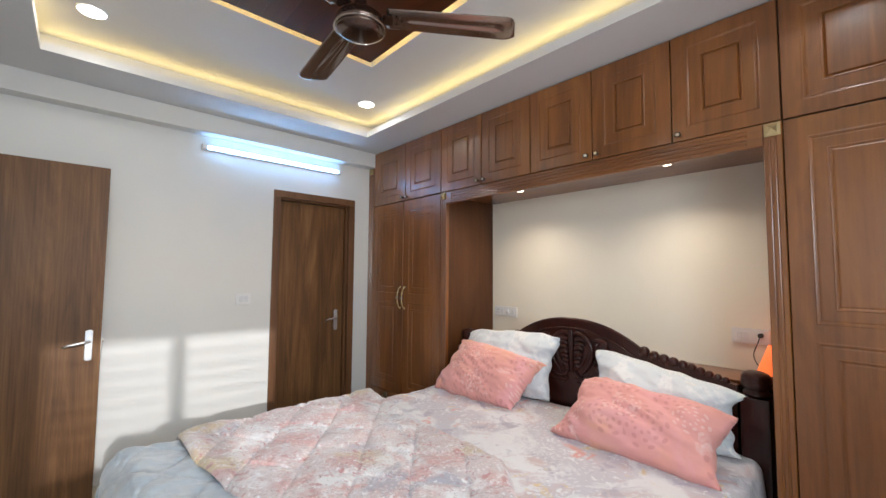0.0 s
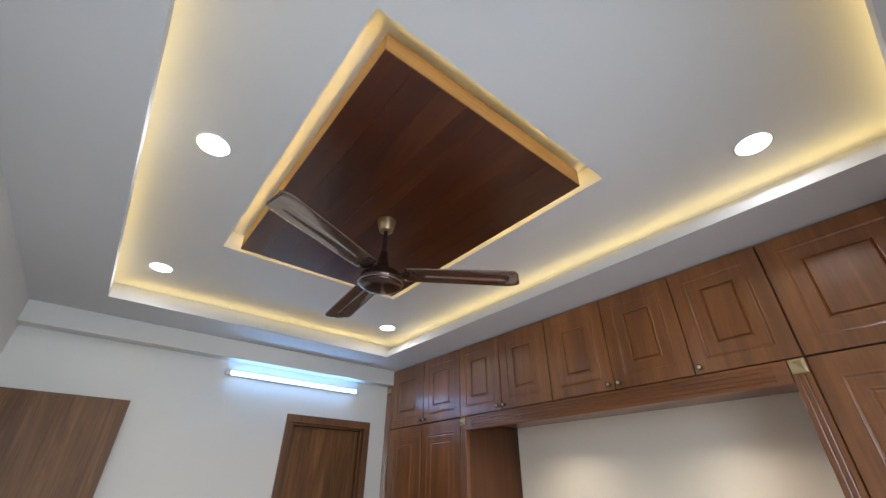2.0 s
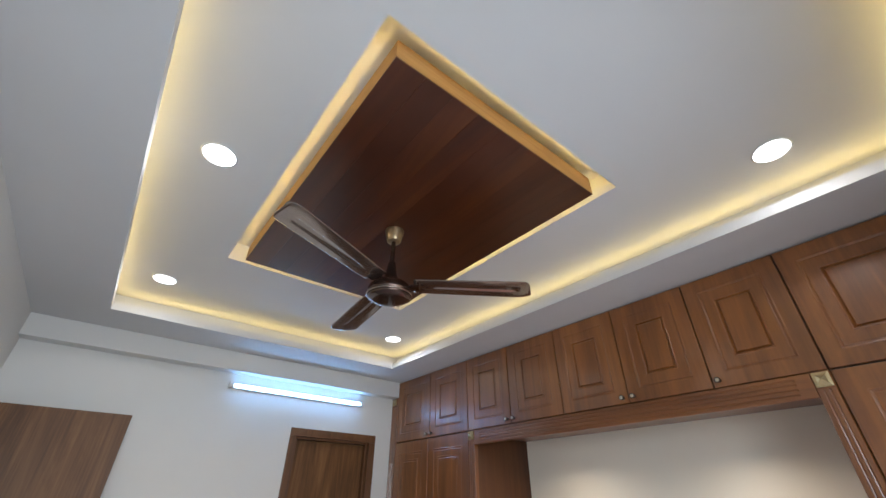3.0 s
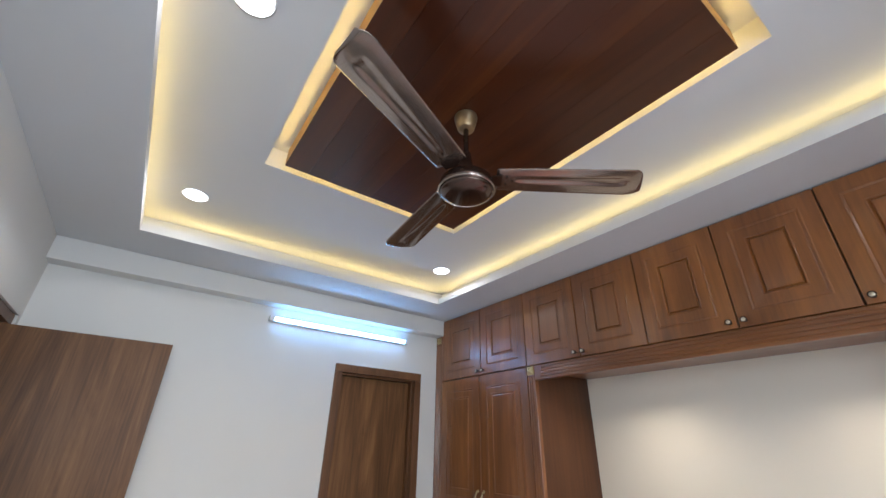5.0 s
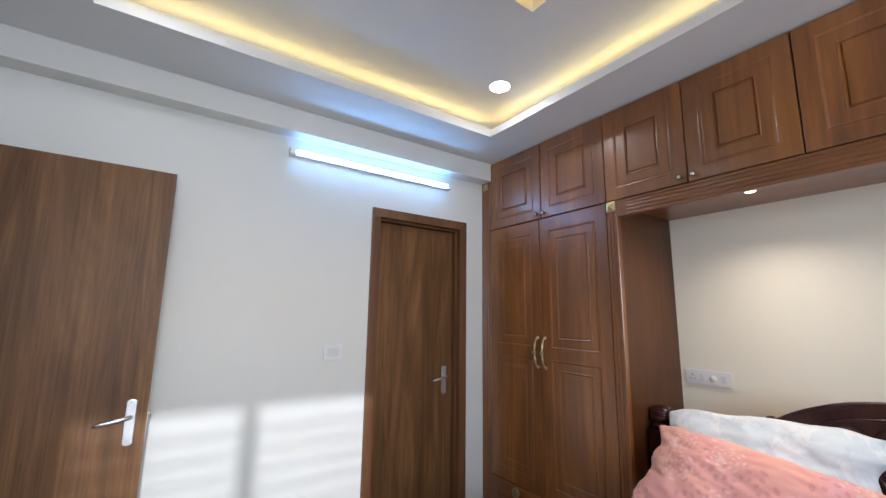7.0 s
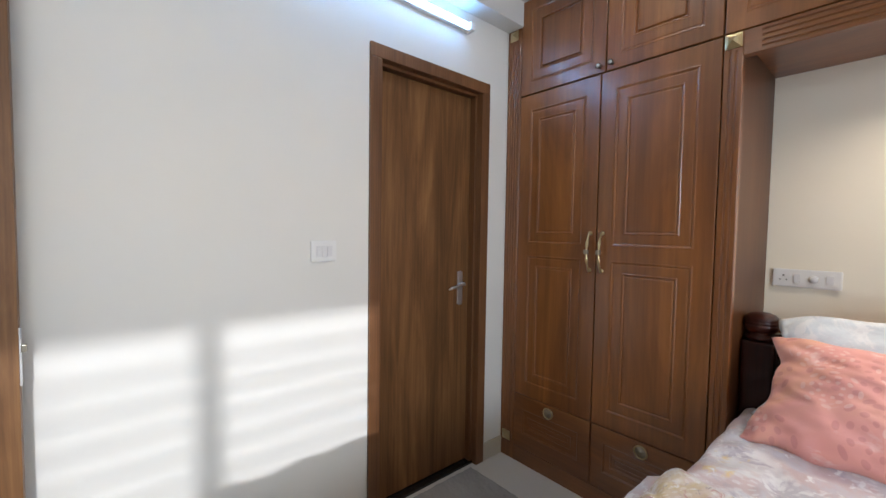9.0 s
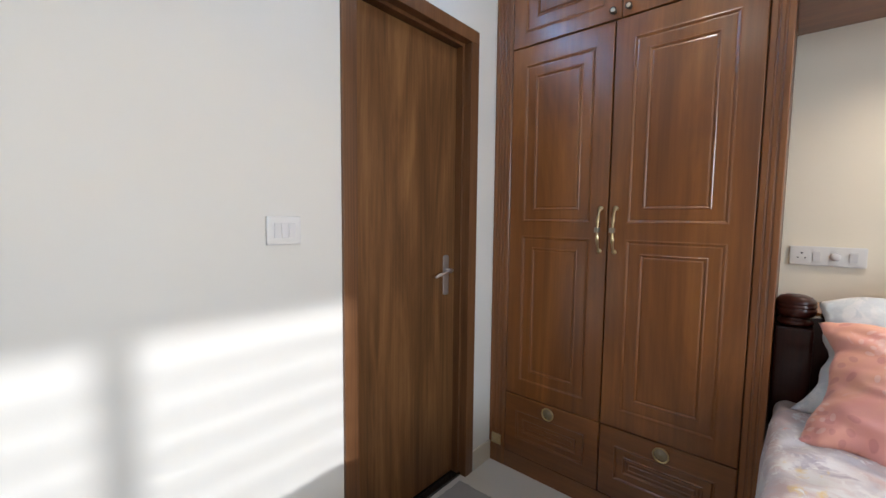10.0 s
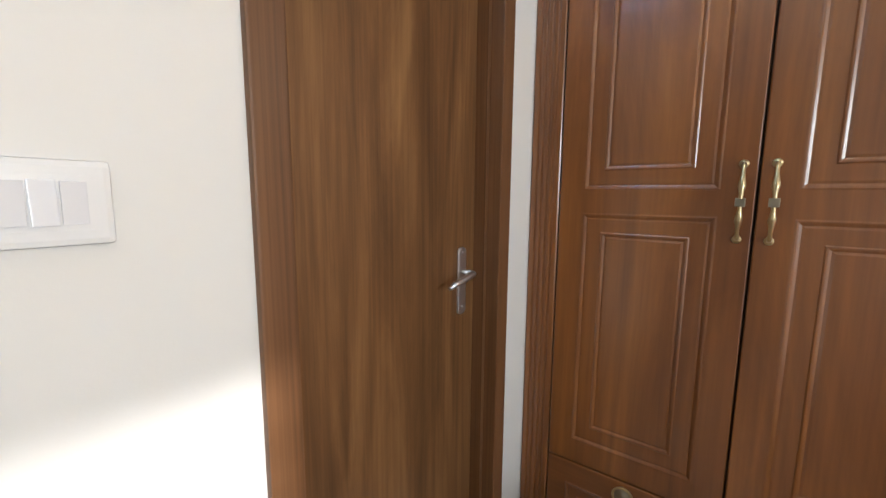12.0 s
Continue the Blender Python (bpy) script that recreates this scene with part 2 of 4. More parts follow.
M_QUILT = floral("printed_quilt", (0.59, 0.50, 0.49), [((0.58, 0.36, 0.34), 3.6, 0.50, 0.10), ((0.74, 0.73, 0.73), 3.4, 0.52, 0.10), ((0.40, 0.38, 0.42), 3.8, 0.56, 0.10),
                 ((0.58, 0.46, 0.27), 3.0, 0.56, 0.10), ((0.48, 0.23, 0.22), 24.0, 0.56, 0.09), ((0.78, 0.76, 0.76), 38.0, 0.56, 0.09), ((0.34, 0.27, 0.26), 60.0, 0.58, 0.10),
                 ((0.80, 0.78, 0.78), 9.0, 0.60, 0.09)], 1.0, 0.5, sheen=0.4)
leaf_wheels(M_QUILT, (0.78, 0.74, 0.72), 4.6, 0.46, 30, 0.11, 0.4, 0.40)
leaf_wheels(M_QUILT, (0.46, 0.33, 0.31), 6.5, 0.40, 23, 0.10, 3.1, 0.40)
leaf_wheels(M_SHEET, (0.80, 0.79, 0.80), 4.4, 0.44, 17, 0.14, 1.9, 0.50)
M_SATIN = floral("grey_satin", (0.36, 0.41, 0.45), [((0.32, 0.37, 0.41), 6.0, 0.5)], 1.0, 0.33, sheen=0.4, sharp=0.3)
M_PEACH = floral("peach_print", (0.81, 0.37, 0.32), [((0.85, 0.46, 0.28), 1.5, 0.50), ((0.83, 0.33, 0.31), 2.4, 0.55),
                 ((0.84, 0.41, 0.46), 1.7, 0.50), ((0.88, 0.58, 0.54), 7.0, 0.60, 0.10)], 1.0, 0.7, sharp=0.22, crease_depth=0.2)
leaf_wheels(M_PEACH, (0.62, 0.24, 0.22), 4.0, 0.42, 9, 0.105, 0.62, 0.50)
leaf_wheels(M_PEACH, (0.90, 0.62, 0.56), 4.2, 0.30, 8, 0.075, 2.7, 0.55)
M_WHITE = floral("white_print", (0.63, 0.68, 0.71), [((0.74, 0.76, 0.77), 8.0, 0.5), ((0.58, 0.63, 0.67), 12.0, 0.58), ((0.74, 0.70, 0.60), 6.0, 0.66, 0.08)], 1.0, 0.7, crease_depth=0.3)
leaf_wheels(M_WHITE, (0.60, 0.62, 0.65), 4.4, 0.42, 11, 0.10, 1.4, 0.35)

# ---- shaping helpers ----


def box(bm, x0, x1, y0, y1, z0, z1, bevel=0.0):
    vs = bmesh.ops.create_cube(bm, size=1, matrix=Matrix.LocRotScale(((x0 + x1) / 2, (y0 + y1) / 2, (z0 + z1) / 2), None,
                               (abs(x1 - x0), abs(y1 - y0), abs(z1 - z0))))["verts"]
    if bevel:
        es = list({e for v in vs for e in v.link_edges})
        bmesh.ops.bevel(bm, geom=es, offset=bevel, segments=2, profile=0.7, affect="EDGES")
    return bm


def boxed(*args, **more):
    return box(bmesh.new(), *args, **more)


def lathe(bm, profile, n=24, m=Matrix.Identity(4)):
    """Turns (radius, height) pairs round the z axis."""
    rings = [[bm.verts.new(m @ Vector((r * math.cos(2 * math.pi * k / n), r * math.sin(2 * math.pi * k / n), z))) for k in range(n)]
             for r, z in profile]
    for a, b in zip(rings, rings[1:]):
        for k in range(n):
            bm.faces.new((a[k], a[(k + 1) % n], b[(k + 1) % n], b[k]))
    bm.faces.new(rings[0][::-1])
    bm.faces.new(rings[-1])
    return bm


def tube(bm, pts, radius, n=8, ends=0.6):
    pts = [Vector(p) for p in pts]
    rings = []
    for i, p in enumerate(pts):
        d = (pts[min(i + 1, len(pts) - 1)] - pts[max(i - 1, 0)]).normalized()
        a = d.cross(Vector((0.31, 0.2, 0.93))).normalized()
        b = d.cross(a)
        r = radius(i / (len(pts) - 1)) if callable(radius) else radius
        if i in (0, len(pts) - 1):
            r *= ends
        rings.append([bm.verts.new(p + r * (math.cos(2 * math.pi * k / n) * a + math.sin(2 * math.pi * k / n) * b)) for k in range(n)])
    for a, b in zip(rings, rings[1:]):
        for k in range(n):
            bm.faces.new((a[k], a[(k + 1) % n], b[(k + 1) % n], b[k]))
    bm.faces.new(rings[0][::-1])
    bm.faces.new(rings[-1])
    return bm


def finish(name, bm, mat, smooth=False):
    bmesh.ops.recalc_face_normals(bm, faces=bm.faces)
    me = bpy.data.meshes.new(name)
    bm.to_mesh(me)
    bm.free()
    me.materials.append(mat)
    if smooth:
        me.polygons.foreach_set("use_smooth", [True] * len(me.polygons))
    return me


def thing(name, at, label, category, group=""):
    ob = tagged(new(name), label, category, group)
    ob.location = at
    return ob


def part(name, bm, mat, parent=None, label="", smooth=False, at=(0, 0, 0)):
    ob = new(name, finish(name, bm, mat, smooth))
    ob.location = at
    if parent:
        ob.parent = parent
    return tagged(ob, label)


def structure(name, bm, mat, label, smooth=False):
    return tagged(part(name, bm, mat, None, label, smooth), category=name.split("_")[0], kind="structure")


# ---- floor, walls ----
structure("floor", boxed(-1.4, 3.3, 0.6, 6.4, -0.10, 0), M_FLOOR, "glossy cream floor tiles of the bedroom")

bm = bmesh.new()
DX0, DX1, DTOP = 1.586, 2.325, 2.090    # bathroom door frame, outside
box(bm, -0.30, DX0, NORTH, NORTH + 0.15, 0, 2.8)
box(bm, DX1, 3.16, NORTH, NORTH + 0.15, 0, 2.8)
box(bm, DX0, DX1, NORTH, NORTH + 0.15, DTOP, 2.8)
structure("wall_north", bm, M_WALL, "off-white painted bedroom wall with a wooden door")
bm = bmesh.new()
EY0, EY1, ETOP = 3.98, 4.800, 2.105     # opening of the entrance door
box(bm, WEST - 0.15, WEST, EY1, NORTH, 0, 2.8)
box(bm, WEST - 0.15, WEST, SOUTH, EY0, 0, 2.8)
box(bm, WEST - 0.15, WEST, EY0, EY1, ETOP, 2.8)
structure("wall_west", bm, M_WALL, "off-white painted wall with the entrance doorway")
structure("wall_east", boxed(BACK, BACK + 0.15, SOUTH, NORTH, 0, 2.8), M_CREAM, "cream painted wall behind the bed")
WX0, WX1, WZ0, WZ1 = 0.046, 1.436, 1.28, 2.12
bm = bmesh.new()
box(bm, WEST - 0.15, WX0, SOUTH - 0.15, SOUTH, 0, 2.8)
box(bm, WX1, 3.16, SOUTH - 0.15, SOUTH, 0, 2.8)
box(bm, WX0, WX1, SOUTH - 0.15, SOUTH, 0, WZ0)
box(bm, WX0, WX1, SOUTH - 0.15, SOUTH, WZ1, 2.8)
structure("wall_south", bm, M_WALL, "off-white painted wall with the barred window")
bm = bmesh.new()
box(bm, -1.35, -1.25, 3.2, 6.1, 0, 2.8)
box(bm, -1.25, WEST - 0.15, 3.2, 3.3, 0, 2.8)
box(bm, -1.25, WEST - 0.15, 6.0, 6.1, 0, 2.8)
box(bm, -1.25, WEST - 0.15, 3.3, 6.0, 2.7, 2.8)
structure("wall_corridor", bm, M_WALL, "painted corridor walls beyond the entrance doorway")
bm = bmesh.new()
box(bm, 1.3, 1.4, NORTH + 0.15, 6.1, 0, 2.8)
box(bm, 3.0, 3.1, NORTH + 0.15, 6.1, 0, 2.8)
box(bm, 1.4, 3.0, 6.0, 6.1, 0, 2.8)
box(bm, 1.4, 3.0, NORTH + 0.15, 6.0, 2.7, 2.8)
structure("wall_bathroom", bm, M_WALL, "plain walls of the room behind the closed door")

structure("baseboard_north", boxed(WEST + 0.011, DX0, NORTH - 0.010, NORTH - 0.0005, 0, 0.10, bevel=0.003), M_SKIRT, "cream tile skirting along the door wall")
structure("baseboard_corner", boxed(DX1, FRONT + 0.02, NORTH - 0.010, NORTH - 0.0005, 0, 0.10, bevel=0.003), M_SKIRT, "cream tile skirting beside the wardrobe")
structure("baseboard_west", boxed(WEST + 0.0005, WEST + 0.010, SOUTH, EY0, 0, 0.10, bevel=0.003), M_SKIRT, "cream tile skirting along the side wall")
structure("threshold", boxed(DX0 + 0.05, DX1 - 0.05, NORTH + 0.02, NORTH + 0.14, 0.0, 0.012), M_GRANITE, "black granite threshold under the closed door")

# ---- ceiling ----
RX0, RX1, RY0, RY1 = 0.245, 2.168, 1.235, 4.385     # raised part
CX0, CX1, CY0, CY1 = 0.650, 1.713, 2.030, 3.596     # recess of the wooden panel
LIP = 0.045


def ring(bm, x0, x1, y0, y1, a0, a1, b0, b1, z0, z1):
    """A slab from the outer rectangle x0..y1 less the inner rectangle a0..b1."""
    box(bm, x0, a0, y0, y1, z0, z1)
    box(bm, a1, x1, y0, y1, z0, z1)
    box(bm, a0, a1, y0, b0, z0, z1)
    box(bm, a0, a1, b1, y1, z0, z1)


bm = bmesh.new()
G = 0.11
ring(bm, WEST, BACK, SOUTH, NORTH, RX0, RX1, RY0, RY1, SOFFIT, SOFFIT + LIP)
ring(bm, WEST, BACK, SOUTH, NORTH, RX0 - G, RX1 + G, RY0 - G, RY1 + G, SOFFIT + LIP, UPPER + 0.02)
ring(bm, RX0 - G, RX1 + G, RY0 - G, RY1 + G, CX0, CX1, CY0, CY1, UPPER, UPPER + 0.02)
ring(bm, CX0 - 0.1, CX1 + 0.1, CY0 - 0.1, CY1 + 0.1, CX0, CX1, CY0, CY1, UPPER + 0.02, UPPER + 0.10)
box(bm, WEST, BACK, SOUTH, NORTH, UPPER + 0.10, UPPER + 0.14)
structure("ceiling", bm, M_CEIL, "white false ceiling with lit cove and a raised middle")
structure("beam", boxed(WEST, FRONT + 0.02, 4.74, NORTH, 2.412, SOFFIT - 0.0005, bevel=0.004), M_WALL, "painted ceiling beam over the door wall")

# light strips lying on the ledge of the cove, out of sight
for i, (x0, x1, y0, y1) in enumerate([(RX0 - 0.07, RX0 - 0.06, RY0, RY1), (RX1 + 0.06, RX1 + 0.07, RY0, RY1),
                                      (RX0, RX1, RY0 - 0.07, RY0 - 0.06), (RX0, RX1, RY1 + 0.06, RY1 + 0.07)]):
    tagged(part("light_strip", boxed(x0, x1, y0, y1, SOFFIT + LIP, SOFFIT + LIP + 0.004), M_STRIP), "warm white light strip in the ceiling cove", "light strip", "cove light strips")
    cx, cy = (x0 + x1) / 2, (y0 + y1) / 2
    into = ((RX0 + RX1) / 2 - cx if i < 2 else 0, (RY0 + RY1) / 2 - cy if i > 1 else 0)
    v = Vector((into[0], into[1], 0)).normalized()
    eye = Vector((cx, cy, SOFFIT + LIP + 0.018))
    z = -(v * 0.75 + Vector((0, 0, 0.65))).normalized()
    u = Vector((0, 1, 0)) if i < 2 else Vector((1, 0, 0))
    m = Matrix((u, z.cross(u), z)).transposed().to_4x4()
    lamp("cove_lamp", "AREA", 0.68 * (RY1 - RY0 if i < 2 else RX1 - RX0), Matrix.Translation(eye) @ m, WARM,
         shape="RECTANGLE", size=(RY1 - RY0 if i < 2 else RX1 - RX0), size_y=0.012)

# ---- wooden ceiling panel ----
PX0, PX1, PY0, PY1, PZ = 0.722, 1.656, 2.103, 3.522, 2.653
panel = thing("ceiling_panel", ((PX0 + PX1) / 2, (PY0 + PY1) / 2, UPPER + 0.10), "dark glossy reddish-brown veneered panel in the lit ceiling recess", "ceiling panel")
w, d = (PX1 - PX0) / 2, (PY1 - PY0) / 2
zb = PZ - UPPER - 0.10
core = part("core", boxed(-w, w, -d, d, zb + 0.006, zb + 0.085, bevel=0.001), M_EDGE, panel, "pale plywood core lit by the strips")
part("backing", boxed(-w + 0.12, w - 0.12, -d + 0.12, d - 0.12, zb + 0.086, 0), M_SHADOW, panel, "hidden dark mounting block")
STRIPS = 9
for i in range(STRIPS):
    a = -w + 2 * w * i / STRIPS
    part("veneer_strip", boxed(0.0002, 2 * w / STRIPS - 0.0004, -d, d, 0, 0.0055, bevel=0.0006), M_PANEL, core, at=(a, 0, zb))
for i in range(4):
    v = Vector(((-1, 0, 0), (1, 0, 0), (0, -1, 0), (0, 1, 0))[i])
    c = Vector(((PX0 + PX1) / 2, (PY0 + PY1) / 2, PZ + 0.082)) + Vector((v.x * (w - 0.03), v.y * (d - 0.03), 0))
    u = Vector((0, 1, 0)) if i < 2 else Vector((1, 0, 0))
    z = -(v + Vector((0, 0, -0.1))).normalized()
    m = Matrix((u, z.cross(u), z)).transposed().to_4x4()
    length = 2 * (d if i < 2 else w)
    lamp("panel_lamp", "AREA", 0.85 * length, Matrix.Translation(c + v * 0.032) @ m, (1.0, 0.66, 0.18), shape="RECTANGLE", size=length, size_y=0.012)
    z = (v + Vector((0, 0, 0.35))).normalized()
    m = Matrix((u, z.cross(u), z)).transposed().to_4x4()
    lamp("panel_edge_lamp", "AREA", 0.09 * length, Matrix.Translation(c + v * 0.088) @ m, (1.0, 0.60, 0.14), shape="RECTANGLE", size=length, size_y=0.010)

# ---- downlights ----


def downlight(x, y):
    ob = thing("downlight", (x, y, UPPER), "round white recessed ceiling downlight, switched on", "downlight", "ceiling downlights")
    bm = lathe(bmesh.new(), [(0.052, 0.0), (0.060, -0.001), (0.062, -0.004), (0.056, -0.006), (0.052, -0.004)], 40)
    part("trim_ring", bm, M_PLATE, ob, "thin white trim ring", True)
    bm = lathe(bmesh.new(), [(0.055, -0.0065), (0.054, -0.0075), (0.03, -0.008)], 40)
    part("diffuser", bm, M_LED, ob, "bright white diffuser")
    lamp("downlight_lamp", "AREA", 2.2, pose(x, y, UPPER - 0.012), (1.0, 0.97, 0.92), shape="DISK", size=0.1)


for x, y in ((0.433, 4.07), (0.433, 2.837), (1.972, 4.08), (1.962, 1.576)):
    downlight(x, y)

# ---- tube light ----
tl = thing("tube_light", (1.612, NORTH, 2.320), "cool white tube light, switched on, high on the door wall", "tube light")
part("housing", boxed(-0.548, 0.548, -0.028, -0.001, -0.014, 0.020, bevel=0.004), M_PLATE, tl, "slim white batten housing")
bm = bmesh.new()
tube(bm, [(-0.52, -0.036, 0.003), (-0.5, -0.036, 0.003), (0.5, -0.036, 0.003), (0.52, -0.036, 0.003)], 0.013, 14)
part("lit_tube", bm, M_TUBE, tl, "glowing cool white diffuser", True)
part("end_cap", boxed(-0.552, -0.521, -0.052, -0.0012, -0.016, 0.022, bevel=0.003), M_PLATE, tl)
part("end_cap", boxed(0.521, 0.5485, -0.052, -0.0012, -0.016, 0.022, bevel=0.003), M_PLATE, tl)

# ---- doors ----


def lever(parent, x, y, z, side, plate_h=0.185, label="satin steel"):
    """A long plate with a lever on the face that looks towards -y; side is the way the lever points."""
    bm = bmesh.new()
    rim = [(0.018 * math.cos(a), sign * (plate_h / 2 - 0.011) + 0.011 * math.sin(a)) for sign, a in
           [(1, math.pi * k / 12) for k in range(13)] + [(-1, math.pi + math.pi * k / 12) for k in range(13)]]
    rings = [[bm.verts.new((x + px * f, y - dy, z + pz - (1 - f) * 0.02 * (1 if pz > 0 else -1))) for px, pz in rim] for f, dy in ((1, 0.0005), (1, 0.004), (0.94, 0.0055), (0.84, 0.006))]
    for p, q in zip(rings, rings[1:]):
        for k in range(26):
            bm.faces.new((p[k], p[(k + 1) % 26], q[(k + 1) % 26], q[k]))
    bm.faces.new(rings[0][::-1])
    bm.faces.new(rings[-1])
    part("handle_plate", bm, M_STEEL, parent, label + " handle plate")
    bm = bmesh.new()
    tube(bm, [(x, y - 0.004, z + 0.025), (x, y - 0.03, z + 0.025), (x + side * 0.004, y - 0.043, z + 0.025), (x + side * 0.02, y - 0.047, z + 0.024),
              (x + side * 0.06, y - 0.047, z + 0.016), (x + side * 0.09, y - 0.046, z + 0.012), (x + side * 0.112, y - 0.044, z + 0.004)],
         lambda f: 0.0085 - 0.001 * f, 10)
    part("door_lever", bm, M_STEEL, parent, label + " lever", True)
    bm = bmesh.new()
    for dz in (-0.07, 0.078):
        lathe(bm, [(0.004, 0), (0.004, 0.002), (0.002, 0.003)], 10, Matrix.Translation((x, y - 0.006, z + dz)) @ Matrix.Rotation(radians(90), 4, "X"))
    part("screw", bm, M_STEEL, parent)


door = tagged(new("door_1"), "closed walnut-laminate flush door in a matching frame", "door", kind="structure")
door.location = (0, 0, 0)
FW = 0.058
for name, args in {"frame_jamb": (DX0, DX0 + FW, NORTH - 0.012, NORTH + 0.13, 0, DTOP - FW), "frame_jamb_hinge_side": (DX1 - FW, DX1, NORTH - 0.012, NORTH + 0.13, 0, DTOP - FW)}.items():
    part("frame_jamb", boxed(*args, bevel=0.004), M_FRAME, door)
part("frame_head", boxed(DX0, DX1, NORTH - 0.012, NORTH + 0.13, DTOP - FW + 0.0005, DTOP, bevel=0.004), M_FRAME, door)
ST = 0.014
part("door_stop", boxed(DX0 + FW, DX0 + FW + ST, NORTH + 0.028, NORTH + 0.105, 0.012, DTOP - FW - ST), M_FRAME, door)
part("door_stop", boxed(DX1 - FW - ST, DX1 - FW, NORTH + 0.028, NORTH + 0.105, 0.012, DTOP - FW - ST), M_FRAME, door)
part("door_stop", boxed(DX0 + FW, DX1 - FW, NORTH + 0.028, NORTH + 0.105, DTOP - FW - ST + 0.0005, DTOP - FW), M_FRAME, door)
part("door_leaf", boxed(DX0 + FW + ST + 0.004, DX1 - FW - ST - 0.004, NORTH + 0.060, NORTH + 0.096, 0.018, DTOP - FW - ST - 0.004, bevel=0.002), M_DOOR, door, "vertical-grained walnut laminate leaf")
lever(door, 2.186, NORTH + 0.060, 0.989, -1)

HX, LX, LY, LT = -0.200, 0.560, 4.700, 2.043
leaf = tagged(new("door_2"), "open walnut-laminate entrance door with a steel lever handle", "door", kind="structure")
part("door_leaf", boxed(HX, LX, LY, LY + 0.034, 0.010, LT, bevel=0.002), M_DOOR, leaf, "open leaf with vertical walnut grain")
lever(leaf, 0.505, LY, 0.980, -1, 0.18, "white-bright steel")
part("door_latch", boxed(LX - 0.001, LX + 0.0025, LY + 0.006, LY + 0.028, 0.91, 1.05, bevel=0.001), M_STEEL, leaf, "steel latch plate")
bm = bmesh.new()
box(bm, LX + 0.002, LX + 0.012, LY + 0.010, LY + 0.022, 0.990, 1.008, 0.002)
part("latch_bolt", bm, M_KNOB, leaf)
for z in (0.25, 1.05, 1.80):
    bm = lathe(bmesh.new(), [(0.006, 0), (0.006, 0.1)], 12, Matrix.Translation((HX - 0.006, LY + 0.01, z)))
    part("hinge", bm, M_STEEL, leaf, "steel hinge barrel")
dframe = tagged(new("door_frame"), "walnut-laminate frame set deep in the entrance doorway", "door frame", kind="structure")
part("frame_jamb", boxed(WEST - 0.11, WEST - 0.012, EY1 - 0.05, EY1 - 0.0005, 0, ETOP - 0.05, bevel=0.003), M_FRAME, dframe)
part("frame_jamb", boxed(WEST - 0.11, WEST - 0.012, EY0 + 0.0005, EY0 + 0.05, 0, ETOP - 0.05, bevel=0.003), M_FRAME, dframe)
part("frame_head", boxed(WEST - 0.11, WEST - 0.012, EY0 + 0.0005, EY1 - 0.0005, ETOP - 0.0495, ETOP - 0.0005, bevel=0.003), M_FRAME, dframe)

# ---- window with bars ----
win = tagged(new("window_1"), "aluminium window with horizontal security bars", "window", kind="structure")
WM = 0.735
y0, y1 = SOUTH - 0.12, SOUTH - 0.08
for x0, x1, z0, z1 in ((WX0, WX0 + 0.04, WZ0, WZ1), (WX1 - 0.04, WX1, WZ0, WZ1), (WX0 + 0.04, WX1 - 0.04, WZ1 - 0.04, WZ1),
                       (WX0 + 0.04, WX1 - 0.04, WZ0, WZ0 + 0.04), (WM - 0.040, WM + 0.040, WZ0 + 0.04, WZ1 - 0.04)):
    part("window_frame", boxed(x0, x1, y0, y1, z0, z1), M_ALU, win)
for k in range(11):
    z = WZ1 - 0.159 - 0.096 * k
    if z > WZ0 + 0.05:
        part("window_bar", boxed(WX0 + 0.04, WM - 0.040, y0 + 0.01, y0 + 0.022, z - 0.0065, z + 0.0065), M_ALU, win)
        part("window_bar", boxed(WM + 0.040, WX1 - 0.04, y0 + 0.01, y0 + 0.022, z - 0.0065, z + 0.0065), M_ALU, win)
structure("window_sill", boxed(WX0, WX1, SOUTH - 0.075, SOUTH + 0.02, WZ0, WZ0 + 0.02, bevel=0.003), M_GRANITE, "black granite window sill")
g, t, b = material("outdoor_ground")
b.inputs["Base Color"].default_value = (0.20, 0.17, 0.13, 1)
gv = noise_of(t, coords(t, (1, 1, 1), 0), 0.4, 5)
t.links.new(ramp(t, gv, [(0.3, (0.13, 0.11, 0.08)), (0.7, (0.24, 0.21, 0.17))]), b.inputs["Base Color"])
structure("ground", boxed(-400, 400, -400, 400, -3.4, -3.2), g, "bare ground outside the house")

# ---- cabinets ----


def profiled_rect(bm, y0, y1, z0, z1, rings, x, back):
    """Nested rectangles (inset, depth) joined into a moulded field that looks towards -x. y0..z1 is the outer edge."""
    loops = []
    for inset, depth in rings:
        a, b_, c, d_ = y0 + inset, y1 - inset, z0 + inset, z1 - inset
        loops.append([bm.verts.new((x + depth, yy, zz)) for yy, zz in ((a, c), (b_, c), (b_, d_), (a, d_))])
    for p, q in zip(loops, loops[1:]):
        for k in range(4):
            bm.faces.new((p[k], p[(k + 1) % 4], q[(k + 1) % 4], q[k]))
    bm.faces.new(loops[-1])
    return loops[0]


